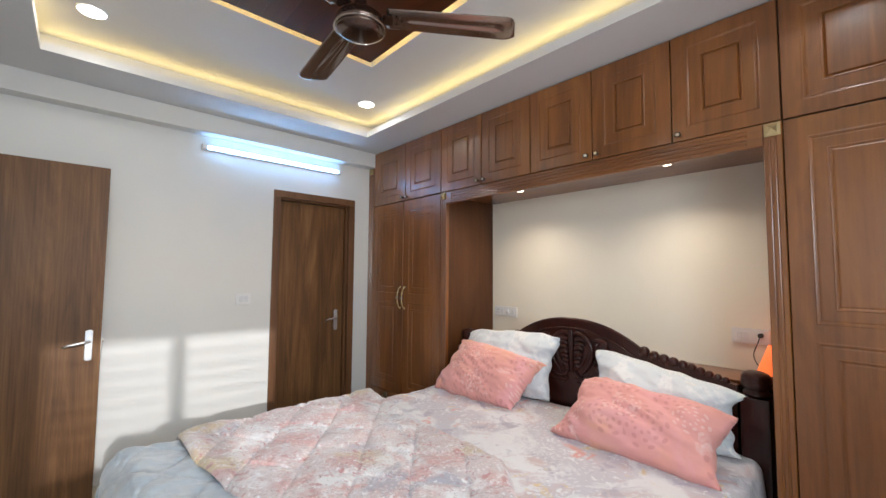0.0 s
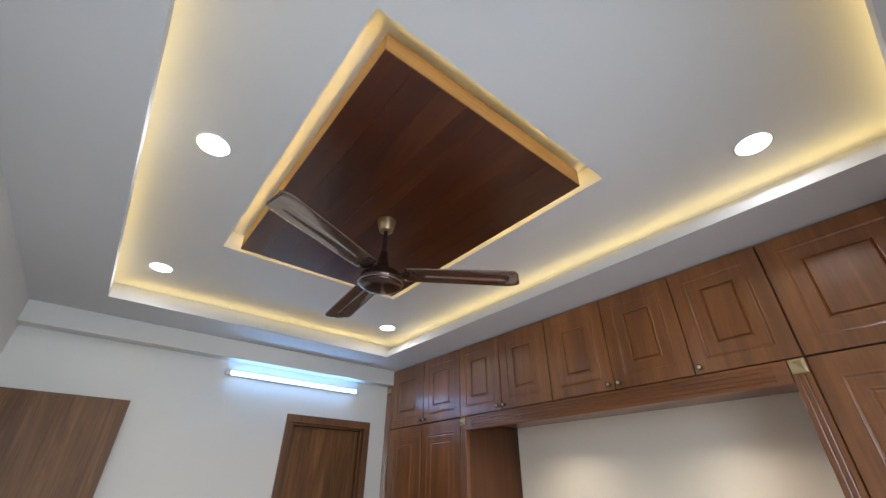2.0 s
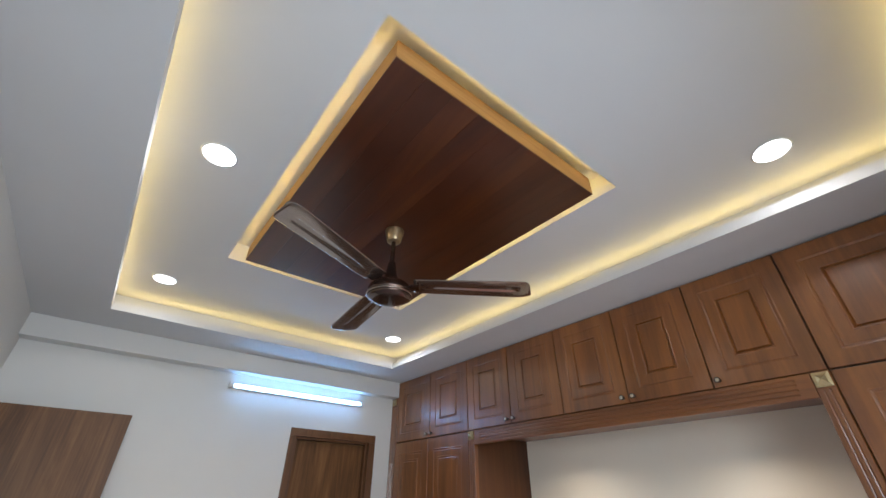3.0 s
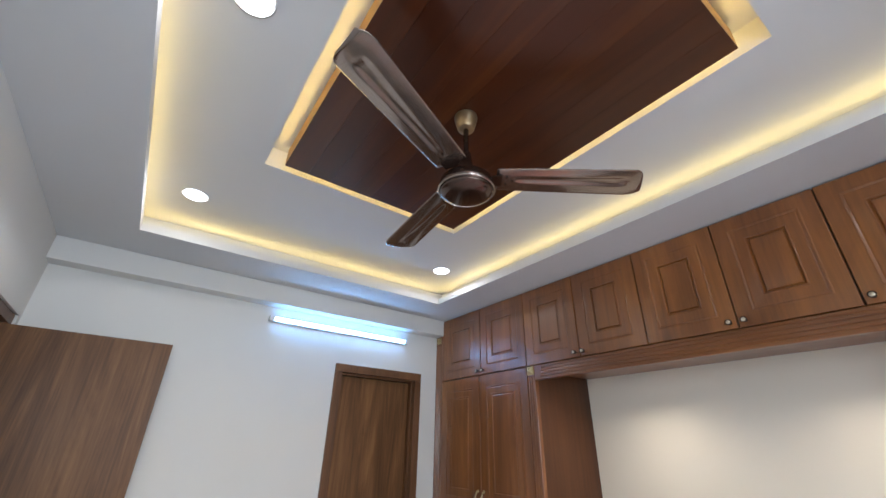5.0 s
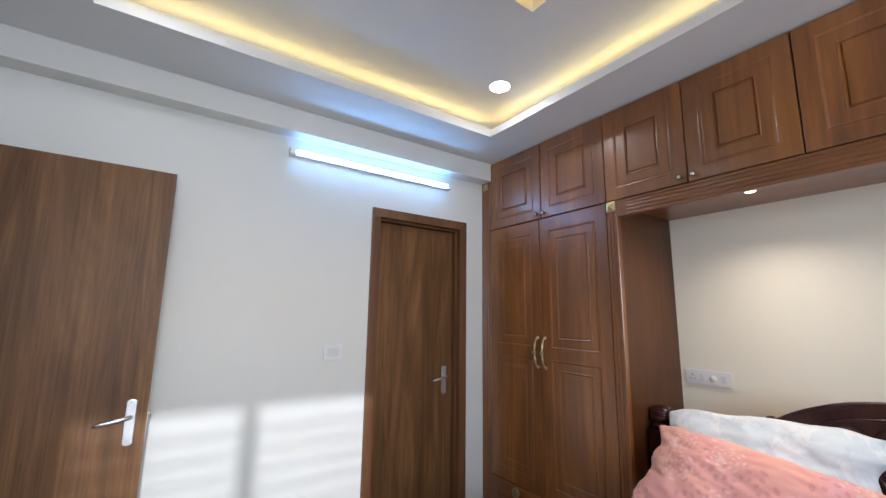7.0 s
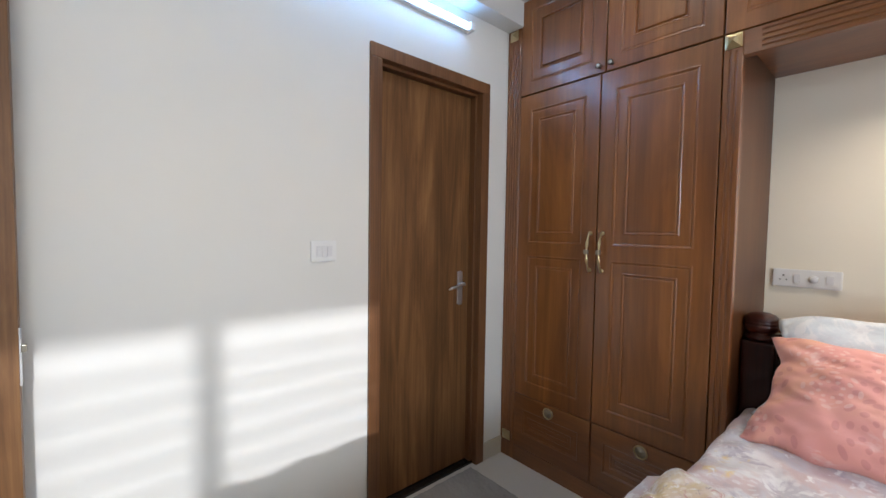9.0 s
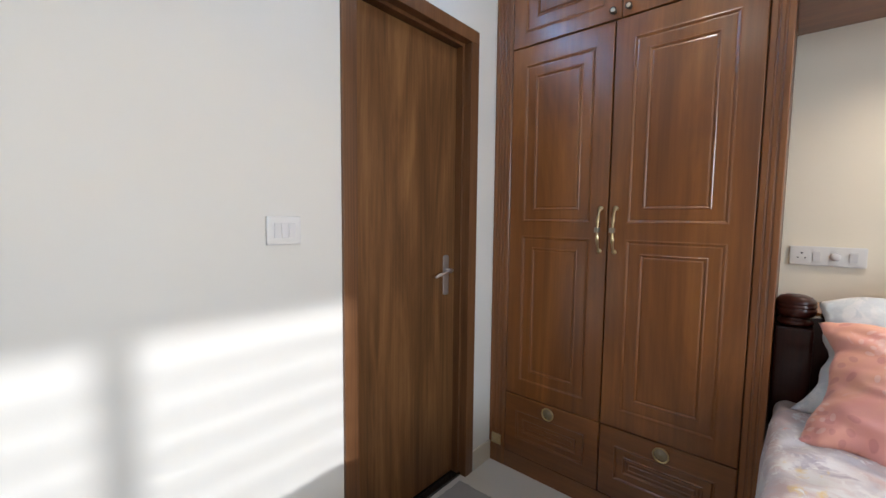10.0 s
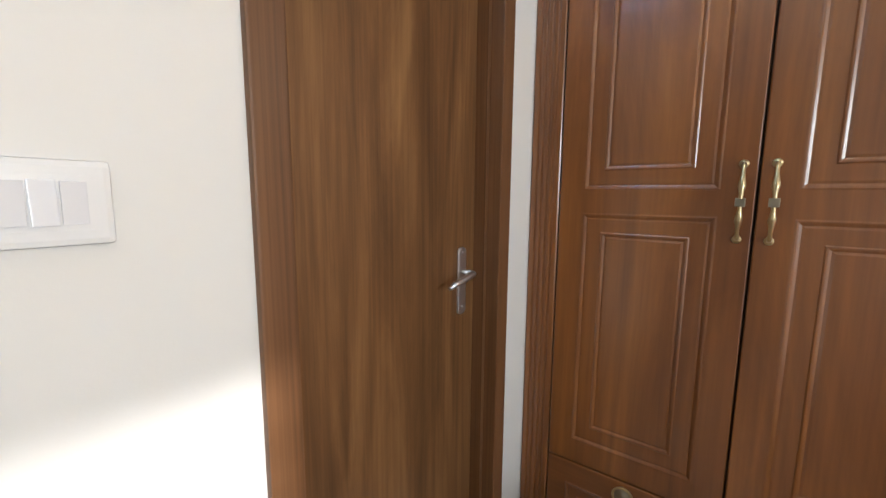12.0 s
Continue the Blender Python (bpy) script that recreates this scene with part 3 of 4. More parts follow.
def panel_door(bm, w, h, fields, x=0.0, thick=0.018, edge=0.003):
    """A cabinet door from y -w/2 to w/2 and z 0 to h, its face at x, with moulded fields [(margin_y, z0, z1, rings)], low to high."""
    gap = 0.0026
    ya, yb, za, zb = -w / 2 + gap, w / 2 - gap, gap, h - gap

    def quad(*ps):
        bm.faces.new([bm.verts.new(p) for p in ps])

    e = edge
    my = fields[0][0]
    fy0, fy1 = -w / 2 + my, w / 2 - my
    # flat frame round the fields
    quad((x, ya + e, za + e), (x, fy0, za + e), (x, fy0, zb - e), (x, ya + e, zb - e))
    quad((x, fy1, za + e), (x, yb - e, za + e), (x, yb - e, zb - e), (x, fy1, zb - e))
    z = za + e
    for _, z0, z1, rings in fields:
        quad((x, fy0, z), (x, fy1, z), (x, fy1, z0), (x, fy0, z0))
        profiled_rect(bm, fy0, fy1, z0, z1, rings, x, thick)
        z = z1
    quad((x, fy0, z), (x, fy1, z), (x, fy1, zb - e), (x, fy0, zb - e))
    # rounded edge, sides and back
    outer = [(ya, za), (yb, za), (yb, zb), (ya, zb)]
    inner = [(ya + e, za + e), (yb - e, za + e), (yb - e, zb - e), (ya + e, zb - e)]
    mid = [(ya + 0.3 * e, za + 0.3 * e), (yb - 0.3 * e, za + 0.3 * e), (yb - 0.3 * e, zb - 0.3 * e), (ya + 0.3 * e, zb - 0.3 * e)]
    for k in range(4):
        j = (k + 1) % 4
        quad((x, *inner[k]), (x, *inner[j]), (x + 0.3 * e, *mid[j]), (x + 0.3 * e, *mid[k]))
        quad((x + 0.3 * e, *mid[k]), (x + 0.3 * e, *mid[j]), (x + e, *outer[j]), (x + e, *outer[k]))
        quad((x + e, *outer[k]), (x + e, *outer[j]), (x + thick, *outer[j]), (x + thick, *outer[k]))
    quad(*[(x + thick, *p) for p in outer])
    bmesh.ops.remove_doubles(bm, verts=bm.verts, dist=0.0002)


def double_moulding(gap, deep=0.0030):
    """An outer groove, a slightly sunk flat, an inner groove and a raised middle."""
    return [(0, 0), (0.004, -0.0010), (0.008, 0.0), (0.0135, 0.0028), (0.019, 0.0016), (gap, 0.0016), (gap + 0.003, -0.0006), (gap + 0.007, 0.0), (gap + 0.012, deep),
            (gap + 0.018, 0.001)]


def knob(parent, y, z):
    r = Matrix.Translation((-0.0005, y, z)) @ Matrix.Rotation(radians(-90), 4, "Y")
    bm = lathe(bmesh.new(), [(0.009, 0), (0.009, 0.002), (0.0045, 0.004), (0.0045, 0.012), (0.0085, 0.014), (0.0128, 0.019), (0.0128, 0.022)], 20, r)
    k = part("knob", bm, M_KNOBDARK, parent, "round dark bronze knob", True)
    part("knob_cap", lathe(bmesh.new(), [(0.0088, 0.0221), (0.0080, 0.0240), (0.004, 0.0252)], 20, r), M_CAP, k, "pale round knob face", True)


def bow_handle(parent, y, z):
    bm = bmesh.new()
    n = 28
    pts = [(-0.006 - 0.028 * math.sin(math.pi * i / n) ** 0.6, y, z - 0.088 + 0.176 * i / n) for i in range(n + 1)]

    def r(f):
        s = abs(f - 0.5) * 2
        return 0.0042 + 0.0035 * math.exp(-((s - 0.45) / 0.16) ** 2) + 0.0045 * math.exp(-((s - 1.0) / 0.07) ** 2)
    tube(bm, pts, r, 12)
    h = part("handle", bm, M_BRASS, parent, "curved antique brass pull handle", True)
    part("handle_band", boxed(-0.044, -0.030, y - 0.010, y + 0.010, z - 0.010, z + 0.010, bevel=0.003), M_KNOB, h, "square pewter band with a small relief")
    for dz in (-0.088, 0.088):
        bm = lathe(bmesh.new(), [(0.010, 0), (0.010, 0.003), (0.006, 0.006)], 16, Matrix.Translation((-0.0004, y, z + dz)) @ Matrix.Rotation(radians(-90), 4, "Y"))
        part("handle_foot", bm, M_BRASS, h, "brass handle foot", True)


def ring_pull(parent, y, z):
    r = Matrix.Translation((-0.0004, y, z)) @ Matrix.Rotation(radians(-90), 4, "Y")
    k = part("ring_plate", lathe(bmesh.new(), [(0.026, 0), (0.026, 0.002), (0.020, 0.0035), (0.010, 0.004), (0.006, 0.007), (0.002, 0.008)], 28, r), M_KNOB, parent, "round pewter plate", True)
    bm = bmesh.new()
    tube(bm, [(-0.010, y + 0.027 * math.cos(a), z + 0.027 * math.sin(a)) for a in [2 * math.pi * i / 32 for i in range(33)]], 0.0034, 8, 1.0)
    part("ring", bm, M_BRASS, k, "brass ring of the pull", True)


def cabinet(name, label, y0, y1, z0, z1, group=""):
    ob = thing(name, (FRONT, (y0 + y1) / 2, z0), label, "cabinet", group)
    w, h = y1 - y0, z1 - z0
    part("body", boxed(0.019, BACK - FRONT - 0.001, -w / 2 + 0.0005, w / 2 - 0.0005, 0.0005, h - 0.0005), M_SHADOW, ob, "cabinet body, near black for the shade in the door gaps")
    return ob


def leaf_of(ob, y0, y1, z0, z1, fields, mat=M_CAB, name="door"):
    """A moulded door of the cabinet ob, at heights above its base."""
    bm = bmesh.new()
    panel_door(bm, y1 - y0, z1 - z0, fields)
    d_ = part(name, bm, mat, ob, at=(0, (y0 + y1) / 2 - ob.location.y, z0))
    return d_


ZLOW, ZTOP = 2.035, SOFFIT - 0.004     # top of the tall doors, top of the upper doors


def upper_cabinet(y0, y1, split, knobs, label):
    ob = cabinet("upper_cabinet", label, y0, y1, ZLOW, ZTOP, "upper cabinets over the bed and wardrobes")
    h = ZTOP - ZLOW
    edges = [y0] + ([split] if split else []) + [y1]
    for a, b_ in zip(edges, edges[1:]):
        d_ = leaf_of(ob, a, b_, 0.0, h, [(0.062, 0.060, h - 0.060, double_moulding(0.058, 0.008))])
        for k in knobs:
            if a < k < b_:
                knob(d_, k - (a + b_) / 2, 0.030)
    return ob


def tall_wardrobe(y0, y1, split, label):
    ob = cabinet("wardrobe", label, y0, y1, 0.0, ZLOW - 0.001, "tall wardrobes beside the bed niche")
    for a, b_, hy in ((y0, split, split - 0.030), (split, y1, split + 0.030)):
        z0 = 0.390
        h = ZLOW - 0.001 - z0
        d_ = leaf_of(ob, a, b_, z0, ZLOW - 0.001, [(0.071, 0.074, 0.782, double_moulding(0.054)), (0.071, 0.846, h - 0.081, double_moulding(0.054))])
        bow_handle(d_, hy - (a + b_) / 2, 0.818)
        dr = leaf_of(ob, a, b_, 0.085, 0.390, [(0.062, 0.085, 0.230, [(0, 0), (0.003, -0.002), (0.006, 0), (0.010, 0.004), (0.014, 0.002), (0.036, 0.002),
                                              (0.039, -0.001), (0.042, 0.001), (0.046, 0.004), (0.050, 0.002), (0.058, 0.002), (0.061, 0.005), (0.064, 0.002)])], M_CABH, "drawer")
        ring_pull(dr, 0.0, 0.263)
    part("plinth", boxed(0.001, 0.018, y0 - ob.location.y + 0.001, y1 - ob.location.y - 0.001, 0, 0.084), M_CABH, ob)
    return ob


LOCK_L, LOCK_R = 3.806, 1.785
POST = 0.062
tall_wardrobe(LOCK_L, 4.750, 4.283, "tall glossy brown double wardrobe with two drawers, beside the wall corner")
tall_wardrobe(SOUTH + 0.005, LOCK_R, 1.310, "tall glossy brown double wardrobe beyond the bedside lamp")
upper_cabinet(LOCK_L, 4.750, 4.262, (4.262 + 0.029, 4.262 - 0.029), "brown two-door upper cabinet above the wardrobe, near the tube light")
upper_cabinet(2.981, LOCK_L, 3.389, (3.389 + 0.029, 3.389 - 0.029), "brown two-door upper cabinet over the bed, beside the wardrobe")
upper_cabinet(2.181, 2.981, 2.577, (2.577 + 0.029, 2.577 - 0.029), "brown two-door upper cabinet over the middle of the bed")
upper_cabinet(LOCK_R, 2.181, None, (2.181 - 0.029,), "brown single-door upper cabinet over the bedside lamp")
upper_cabinet(SOUTH + 0.005, LOCK_R, 1.310, (1.339, 1.281), "brown two-door upper cabinet above the far wardrobe")


def fluted(length, width, depth, grooves, margin, stop0=0.03, stop1=0.03):
    """A fluted board along z from 0, its face towards -x at x = 0, y from 0 to width. The grooves stop short of its ends."""
    bm = bmesh.new()
    pitch = (width - 2 * margin) / grooves
    ys, xs = [0.0, 0.003], [0.003, 0.0]
    for k in range(grooves):
        c = margin + pitch * (k + 0.5)
        for dy, dx in ((-0.0045, 0), (-0.003, 0.003), (0, 0.004), (0.003, 0.003), (0.0045, 0)):
            ys.append(c + dy)
            xs.append(dx)
    ys += [width - 0.003, width]
    xs += [0.0, 0.003]
    zs = [(0, 0), (stop0, 0), (stop0 + 0.006, 1), (length - stop1 - 0.006, 1), (length - stop1, 0), (length, 0)]
    grid = []
    for z, f in zs:
        grid.append([bm.verts.new((xx * (f if 1 < i < len(xs) - 2 else 1), yy, z)) for i, (xx, yy) in enumerate(zip(xs, ys))])
    for a, b_ in zip(grid, grid[1:]):
        for i in range(len(a) - 1):
            bm.faces.new((a[i], a[i + 1], b_[i + 1], b_[i]))
    for row in (grid[0], grid[-1]):
        back = [bm.verts.new((depth, width, row[0].co.z)), bm.verts.new((depth, 0, row[0].co.z))]
        bm.faces.new(row + back)
    for i, (y_) in enumerate((0, width)):
        a, b_ = (grid[0][0], grid[-1][0]) if i == 0 else (grid[0][-1], grid[-1][-1])
        bm.faces.new((a, b_, bm.verts.new((depth, y_, length)), bm.verts.new((depth, y_, 0))))
    return bm


def rosette(parent, y, z, x=0.0, s=0.026):
    bm = bmesh.new()
    prof = [(s, 0), (s, -0.006), (s * 0.78, -0.008), (s * 0.78, -0.011), (s * 0.62, -0.012), (s * 0.12, -0.022)]
    loops = [[bm.verts.new((x + dx, y + a * r, z + b_ * r)) for a, b_ in ((-1, -1), (1, -1), (1, 1), (-1, 1))] for r, dx in prof]
    for p, q in zip(loops, loops[1:]):
        for k in range(4):
            bm.faces.new((p[k], p[(k + 1) % 4], q[(k + 1) % 4], q[k]))
    bm.faces.new(loops[-1])
    bm.faces.new(loops[0][::-1])
    part("rosette", bm, M_BRASS, parent, "square stepped antique brass rosette")


NY0, NY1 = LOCK_R + POST, LOCK_L - POST      # clear width of the niche
LINT = 0.090
nicheob = thing("bed_niche_surround", (FRONT, (NY0 + NY1) / 2, 0), "glossy brown fluted wooden surround of the niche round the bedhead", "niche surround")
oy = nicheob.location.y
ZP = ZLOW - 0.001
part("post", fluted(ZP, POST - 0.001, 0.03, 2, 0.012, 0.06, 0.062), M_CAB, nicheob, "fluted wooden post", at=(0, NY1 - oy + 0.0, 0))
part("post", fluted(ZP, POST - 0.001, 0.03, 2, 0.012, 0.06, 0.062), M_CAB, nicheob, "fluted wooden post", at=(0, LOCK_R - oy + 0.001, 0))
bm = fluted(NY1 - NY0 - 0.001, LINT, 0.03, 4, 0.008, 0.05, 0.05)
bm.transform(Matrix(((1, 0, 0, 0), (0, 0, 1, 0), (0, 1, 0, 0), (0, 0, 0, 1))))
part("lintel", bm, M_CABH, nicheob, "fluted wooden lintel", at=(0, NY0 - oy + 0.0005, ZP - LINT))
D = BACK - FRONT
part("side_panel", boxed(0.031, D - 0.001, NY1 - oy + 0.001, NY1 - oy + POST - 0.001, 0, ZP), M_SIDE_SHADED, nicheob, "brown side of the niche, with its shade in the colour")
part("side_panel", boxed(0.031, D - 0.001, NY0 - oy - POST + 0.001, NY0 - oy - 0.001, 0, ZP), M_SIDE_SHADED, nicheob, "brown side of the niche, with its shade in the colour")
part("soffit_panel", boxed(0.031, D - 0.001, NY0 - oy, NY1 - oy, ZP - 0.032, ZP), M_CABH, nicheob, "plain wooden underside of the niche")
rosette(nicheob, NY1 - oy + POST / 2, ZP - 0.030)
rosette(nicheob, LOCK_R - oy + POST / 2, ZP - 0.030)
side = thing("fluted_filler", (FRONT, 4.7515, 0), "narrow fluted wooden upright between wardrobe and wall, with brass rosettes", "filler strip")
part("upright", fluted(2.410, NORTH - 4.7515 - 0.002, 0.03, 4, 0.012, 0.16, 0.07), M_CAB, side, "fluted wooden upright")
rosette(side, 0.046, 0.125)
rosette(side, 0.046, 2.378)

for y in (3.235, 2.285):
    ob = thing("spot_light", (2.715, y, ZP - 0.032), "small round recessed niche spot, switched on", "spot light", "niche spot lights")
    part("trim_ring", lathe(bmesh.new(), [(0.026, -0.0005), (0.028, -0.003), (0.022, -0.004)], 28), M_CHROME, ob, "thin metal trim ring", True)
    part("lens", lathe(bmesh.new(), [(0.020, -0.0042), (0.019, -0.0055), (0.008, -0.006)], 24), M_SPOT, ob, "glowing warm lens")
    lamp("niche_spot_lamp", "SPOT", 34.0, look((2.715, y, ZP - 0.041), (2.36, y, 1.0)), (1.0, 0.82, 0.64), spot_size=radians(165), spot_blend=0.9, shadow_soft_size=0.02)

# ---- ceiling fan ----
FX, FY = 1.178, 2.820
fan = thing("ceiling_fan", (FX, FY, PZ), "bronze-brown three-blade ceiling fan at rest under the wooden ceiling panel", "ceiling fan")
part("canopy", lathe(bmesh.new(), [(0.042, -0.0005), (0.043, -0.006), (0.038, -0.030), (0.031, -0.056), (0.028, -0.060), (0.012, -0.061)], 32), M_CANOPY, fan, "gold-bronze cup canopy", True)
part("down_rod", lathe(bmesh.new(), [(0.0095, -0.058), (0.0095, -0.25)], 16), M_FAN, fan, "", True)
part("coupling", lathe(bmesh.new(), [(0.013, -0.165), (0.017, -0.172), (0.024, -0.225), (0.036, -0.256), (0.05, -0.272)], 28), M_FAN, fan, "dark flared lower cup", True)
part("motor", lathe(bmesh.new(), [(0.04, -0.270), (0.074, -0.276), (0.088, -0.290), (0.092, -0.312), (0.092, -0.324)], 40), M_FAN, fan, "rounded bronze motor housing", True)
part("motor_trim", lathe(bmesh.new(), [(0.091, -0.3242), (0.0965, -0.3255), (0.0975, -0.3280), (0.092, -0.3300)], 40), M_RING, fan, "bright metal ring", True)
part("motor_cap", lathe(bmesh.new(), [(0.0918, -0.3302), (0.084, -0.339), (0.064, -0.346), (0.036, -0.3500), (0.008, -0.352)], 40), M_FAN, fan, "domed bronze bottom cap", True)


def blade_mesh():
    bm = bmesh.new()
    R0, R1 = 0.099, FANR
    n, k = 40, 20
    rows = []
    for i in range(n + 1):
        f = i / n
        r = R0 + (R1 - R0) * f
        half = 0.056 + 0.012 * f ** 0.8
        skew = 0.006 * f
        tip = max(0.0, (r - (R1 - 0.05)) / 0.05)
        half *= math.sqrt(max(0.0, 1 - 0.62 * tip ** 2.5))
        row = []
        for j in range(k + 1):
            s = (j / k) * 2 - 1
            sunk = 0.004 * min(1.0, max(0.0, (0.20 + 0.16 * f - abs(s + 0.10)) * 7)) * min(1.0, max(0.0, (f - 0.14) * 22), max(0.0, (0.90 - f) * 22))
            z = -0.004 * (1 - s * s) + sunk - 0.04 * s * half
            row.append((r + (0.012 * s if f > 0.9 else 0) * (f - 0.9) * 10, s * half + skew, z))
        rows.append(row)
    top = [[bm.verts.new((x, y, z + 0.0016)) for x, y, z in row] for row in rows]
    low = [[bm.verts.new((x, y, z)) for x, y, z in row] for row in rows]
    for g_ in (top, low):
        for a, b_ in zip(g_, g_[1:]):
            for j in range(k):
                bm.faces.new((a[j], a[j + 1], b_[j + 1], b_[j]))
    for i in range(n):
        for j in (0, k):
            bm.faces.new((top[i][j], top[i + 1][j], low[i + 1][j], low[i][j]))
    for j in range(k):
        for i in (0, n):
            bm.faces.new((top[i][j], top[i][j + 1], low[i][j + 1], low[i][j]))
    return finish("blade", bm, M_BLADE, True)


FANR = 0.595
BM_BLADE = blade_mesh()
irons = bmesh.new()
box(irons, 0.085, 0.120, -0.030, 0.030, -0.006, -0.0045, 0.0005)
box(irons, 0.118, 0.168, -0.036, 0.036, 0.0022, 0.0062, 0.001)
for x, y in ((0.135, -0.02), (0.135, 0.02), (0.155, 0.0)):
    lathe(irons, [(0.0045, -0.0065), (0.0045, -0.0040)], 10, Matrix.Translation((x, y, 0)))
IRON = finish("blade_iron", irons, M_FAN)
for a in (203, 324, 82.5):
    m = pose(0, 0, -0.280, 0, 0, a)
    for nm, me in (("blade", BM_BLADE), ("blade_iron", IRON)):
        o = new(nm, me)
        o.parent = fan
        o.matrix_basis = m

# ---- switches and sockets ----


def plate(name, label, at, rot, w, h, pieces, holes=()):
    """A wall plate that looks towards -y of its own; pieces are (x, width, height, depth)."""
    ob = thing(name, at, label, name.replace("_", " "))
    ob.rotation_euler = (0, 0, radians(rot))
    part("surround", boxed(-w / 2, w / 2, -0.0105, -0.0005, -h / 2, h / 2, bevel=0.0065), M_PLATE, ob)
    part("insert", boxed(-w / 2 + 0.012, w / 2 - 0.012, -0.0112, -0.0106, -h / 2 + 0.015, h / 2 - 0.015, bevel=0.0003), M_PLATE, ob)
    for x, pw, ph, tilt in pieces:
        bm = boxed(x - pw / 2 + 0.0008, x + pw / 2 - 0.0008, -0.0035, 0, -ph / 2, ph / 2, bevel=0.001)
        bm.transform(Matrix.Translation((0, -0.0110, 0)) @ Matrix.Rotation(radians(tilt), 4, "X"))
        part("rocker", bm, M_ROCKER, ob, "white rocker switch")
    if holes:
        bm = bmesh.new()
        for x, z, r in holes:
            lathe(bm, [(r, 0), (r, 0.0006)], 12, Matrix.Translation((x, -0.0112, z)) @ Matrix.Rotation(radians(90), 4, "X"))
        part("socket_hole", bm, M_DARK, ob, "dark socket holes")
    return ob


plate("switch_plate", "white three-module switch plate on the wall beside the door", (1.382, NORTH, 1.209), 0, 0.106, 0.084,
      [(-0.022, 0.0215, 0.042, 3), (0.0, 0.0215, 0.044, -5), (0.022, 0.0215, 0.042, 3)])
# the plates behind the bed look towards -x
p = plate("socket_plate", "white socket plate on the bed wall, near the wardrobe", (BACK, 3.605, 1.112), -90, 0.225, 0.078,
          [(-0.030, 0.022, 0.036, 3), (0.075, 0.024, 0.036, 3)], [(-0.075, 0.011, 0.0035), (-0.086, -0.008, 0.0028), (-0.064, -0.008, 0.0028)])
bm = lathe(bmesh.new(), [(0.016, 0), (0.015, 0.006), (0.011, 0.009)], 24, Matrix.Translation((0.025, -0.0112, 0)) @ Matrix.Rotation(radians(90), 4, "X"))
part("dimmer_knob", bm, M_ROCKER, p, "round white regulator knob", True)
p = plate("socket_plate", "white socket plate behind the bedside lamp with a plug in it", (BACK, 2.010, 1.105), -90, 0.16, 0.078,
          [(-0.045, 0.022, 0.036, 3), (-0.018, 0.022, 0.036, 3)], [(0.036, -0.012, 0.003)])
part("plug", lathe(bmesh.new(), [(0.012, 0), (0.012, 0.018), (0.007, 0.028)], 16, Matrix.Translation((0.045, -0.0112, 0.008)) @ Matrix.Rotation(radians(90), 4, "X")), M_WIRE, p, "small black plug", True)

# ---- floor mat ----
bm = bmesh.new()
MX0, MX1, MY0, MY1 = 1.66, 2.228, 4.42, 4.835
nx, ny = 90, 66
rows = []
for i in range(nx + 1):
    row = []
    for j in range(ny + 1):
        x, y = MX0 + (MX1 - MX0) * i / nx, MY0 + (MY1 - MY0) * j / ny
        e = min(i, nx - i, j, ny - j)
        z = 0.002 if e == 0 else 0.010 + 0.004 * random.random() + 0.003 * noise.noise((x * 30, y * 30, 0))
        row.append(bm.verts.new((x, y, z)))
    rows.append(row)
for a, b_ in zip(rows, rows[1:]):
    for j in range(ny):
        bm.faces.new((a[j], b_[j], b_[j + 1], a[j + 1]))
tagged(part("door_mat", bm, M_MAT, None, "grey soft-pile mat on the floor before the closed door", True), category="mat")

# ---- bed ----
BY0, BY1, BX0, BX1 = 1.93, 3.72, 0.70, 2.64     # mattress
HBX, MIDY = 2.70, 2.828
HY0, HY1 = 1.935, 3.690
BT = 0.622
bed = thing("bed", ((BX0 + HBX) / 2, MIDY, 0), "dark rosewood double bed with a carved arched headboard", "bed")
bx, by = bed.location.x, bed.location.y


def smooth_path(keys, n=10):
    """Catmull-Rom through keys."""
    keys = [Vector(k) for k in keys]
    out = []
    for i in range(len(keys) - 1):
        p0, p1, p2, p3 = keys[max(i - 1, 0)], keys[i], keys[i + 1], keys[min(i + 2, len(keys) - 1)]
        for k in range(n):
            f = k / n
            out.append(0.5 * ((2 * p1) + (p2 - p0) * f + (2 * p0 - 5 * p1 + 4 * p2 - p3) * f * f + (3 * p1 - p0 - 3 * p2 + p3) * f ** 3))
    out.append(keys[-1])
    return out


# outline of the headboard: half, from the crest outwards (distance from the middle, height)
HALF = [(0.0, 1.190), (0.08, 1.186), (0.17, 1.166), (0.25, 1.132), (0.32, 1.090), (0.37, 1.052), (0.41, 1.030), (0.50, 1.012), (0.60, 0.990), (0.68, 0.965), (0.76, 0.945)]
half = smooth_path([(0, a * 1.08, 0.915 + (z - 0.945) * 0.90) for a, z in HALF], 6)
outline = [Vector((0, -v.y, v.z)) for v in half[::-1]] + half[1:]
bm = bmesh.new()
front = [bm.verts.new((-0.022, v.y, v.z)) for v in outline]
back = [bm.verts.new((0.022, v.y, v.z)) for v in outline]
fb = [bm.verts.new((-0.022, v.y, 0.30)) for v in outline]
bb = [bm.verts.new((0.022, v.y, 0.30)) for v in outline]
for k in range(len(outline) - 1):
    bm.faces.new((front[k], front[k + 1], fb[k + 1], fb[k]))
    bm.faces.new((back[k], bb[k], bb[k + 1], back[k + 1]))
    bm.faces.new((front[k], back[k], back[k + 1], front[k + 1]))
    bm.faces.new((fb[k], fb[k + 1], bb[k + 1], bb[k]))
bm.faces.new((front[0], fb[0], bb[0], back[0]))
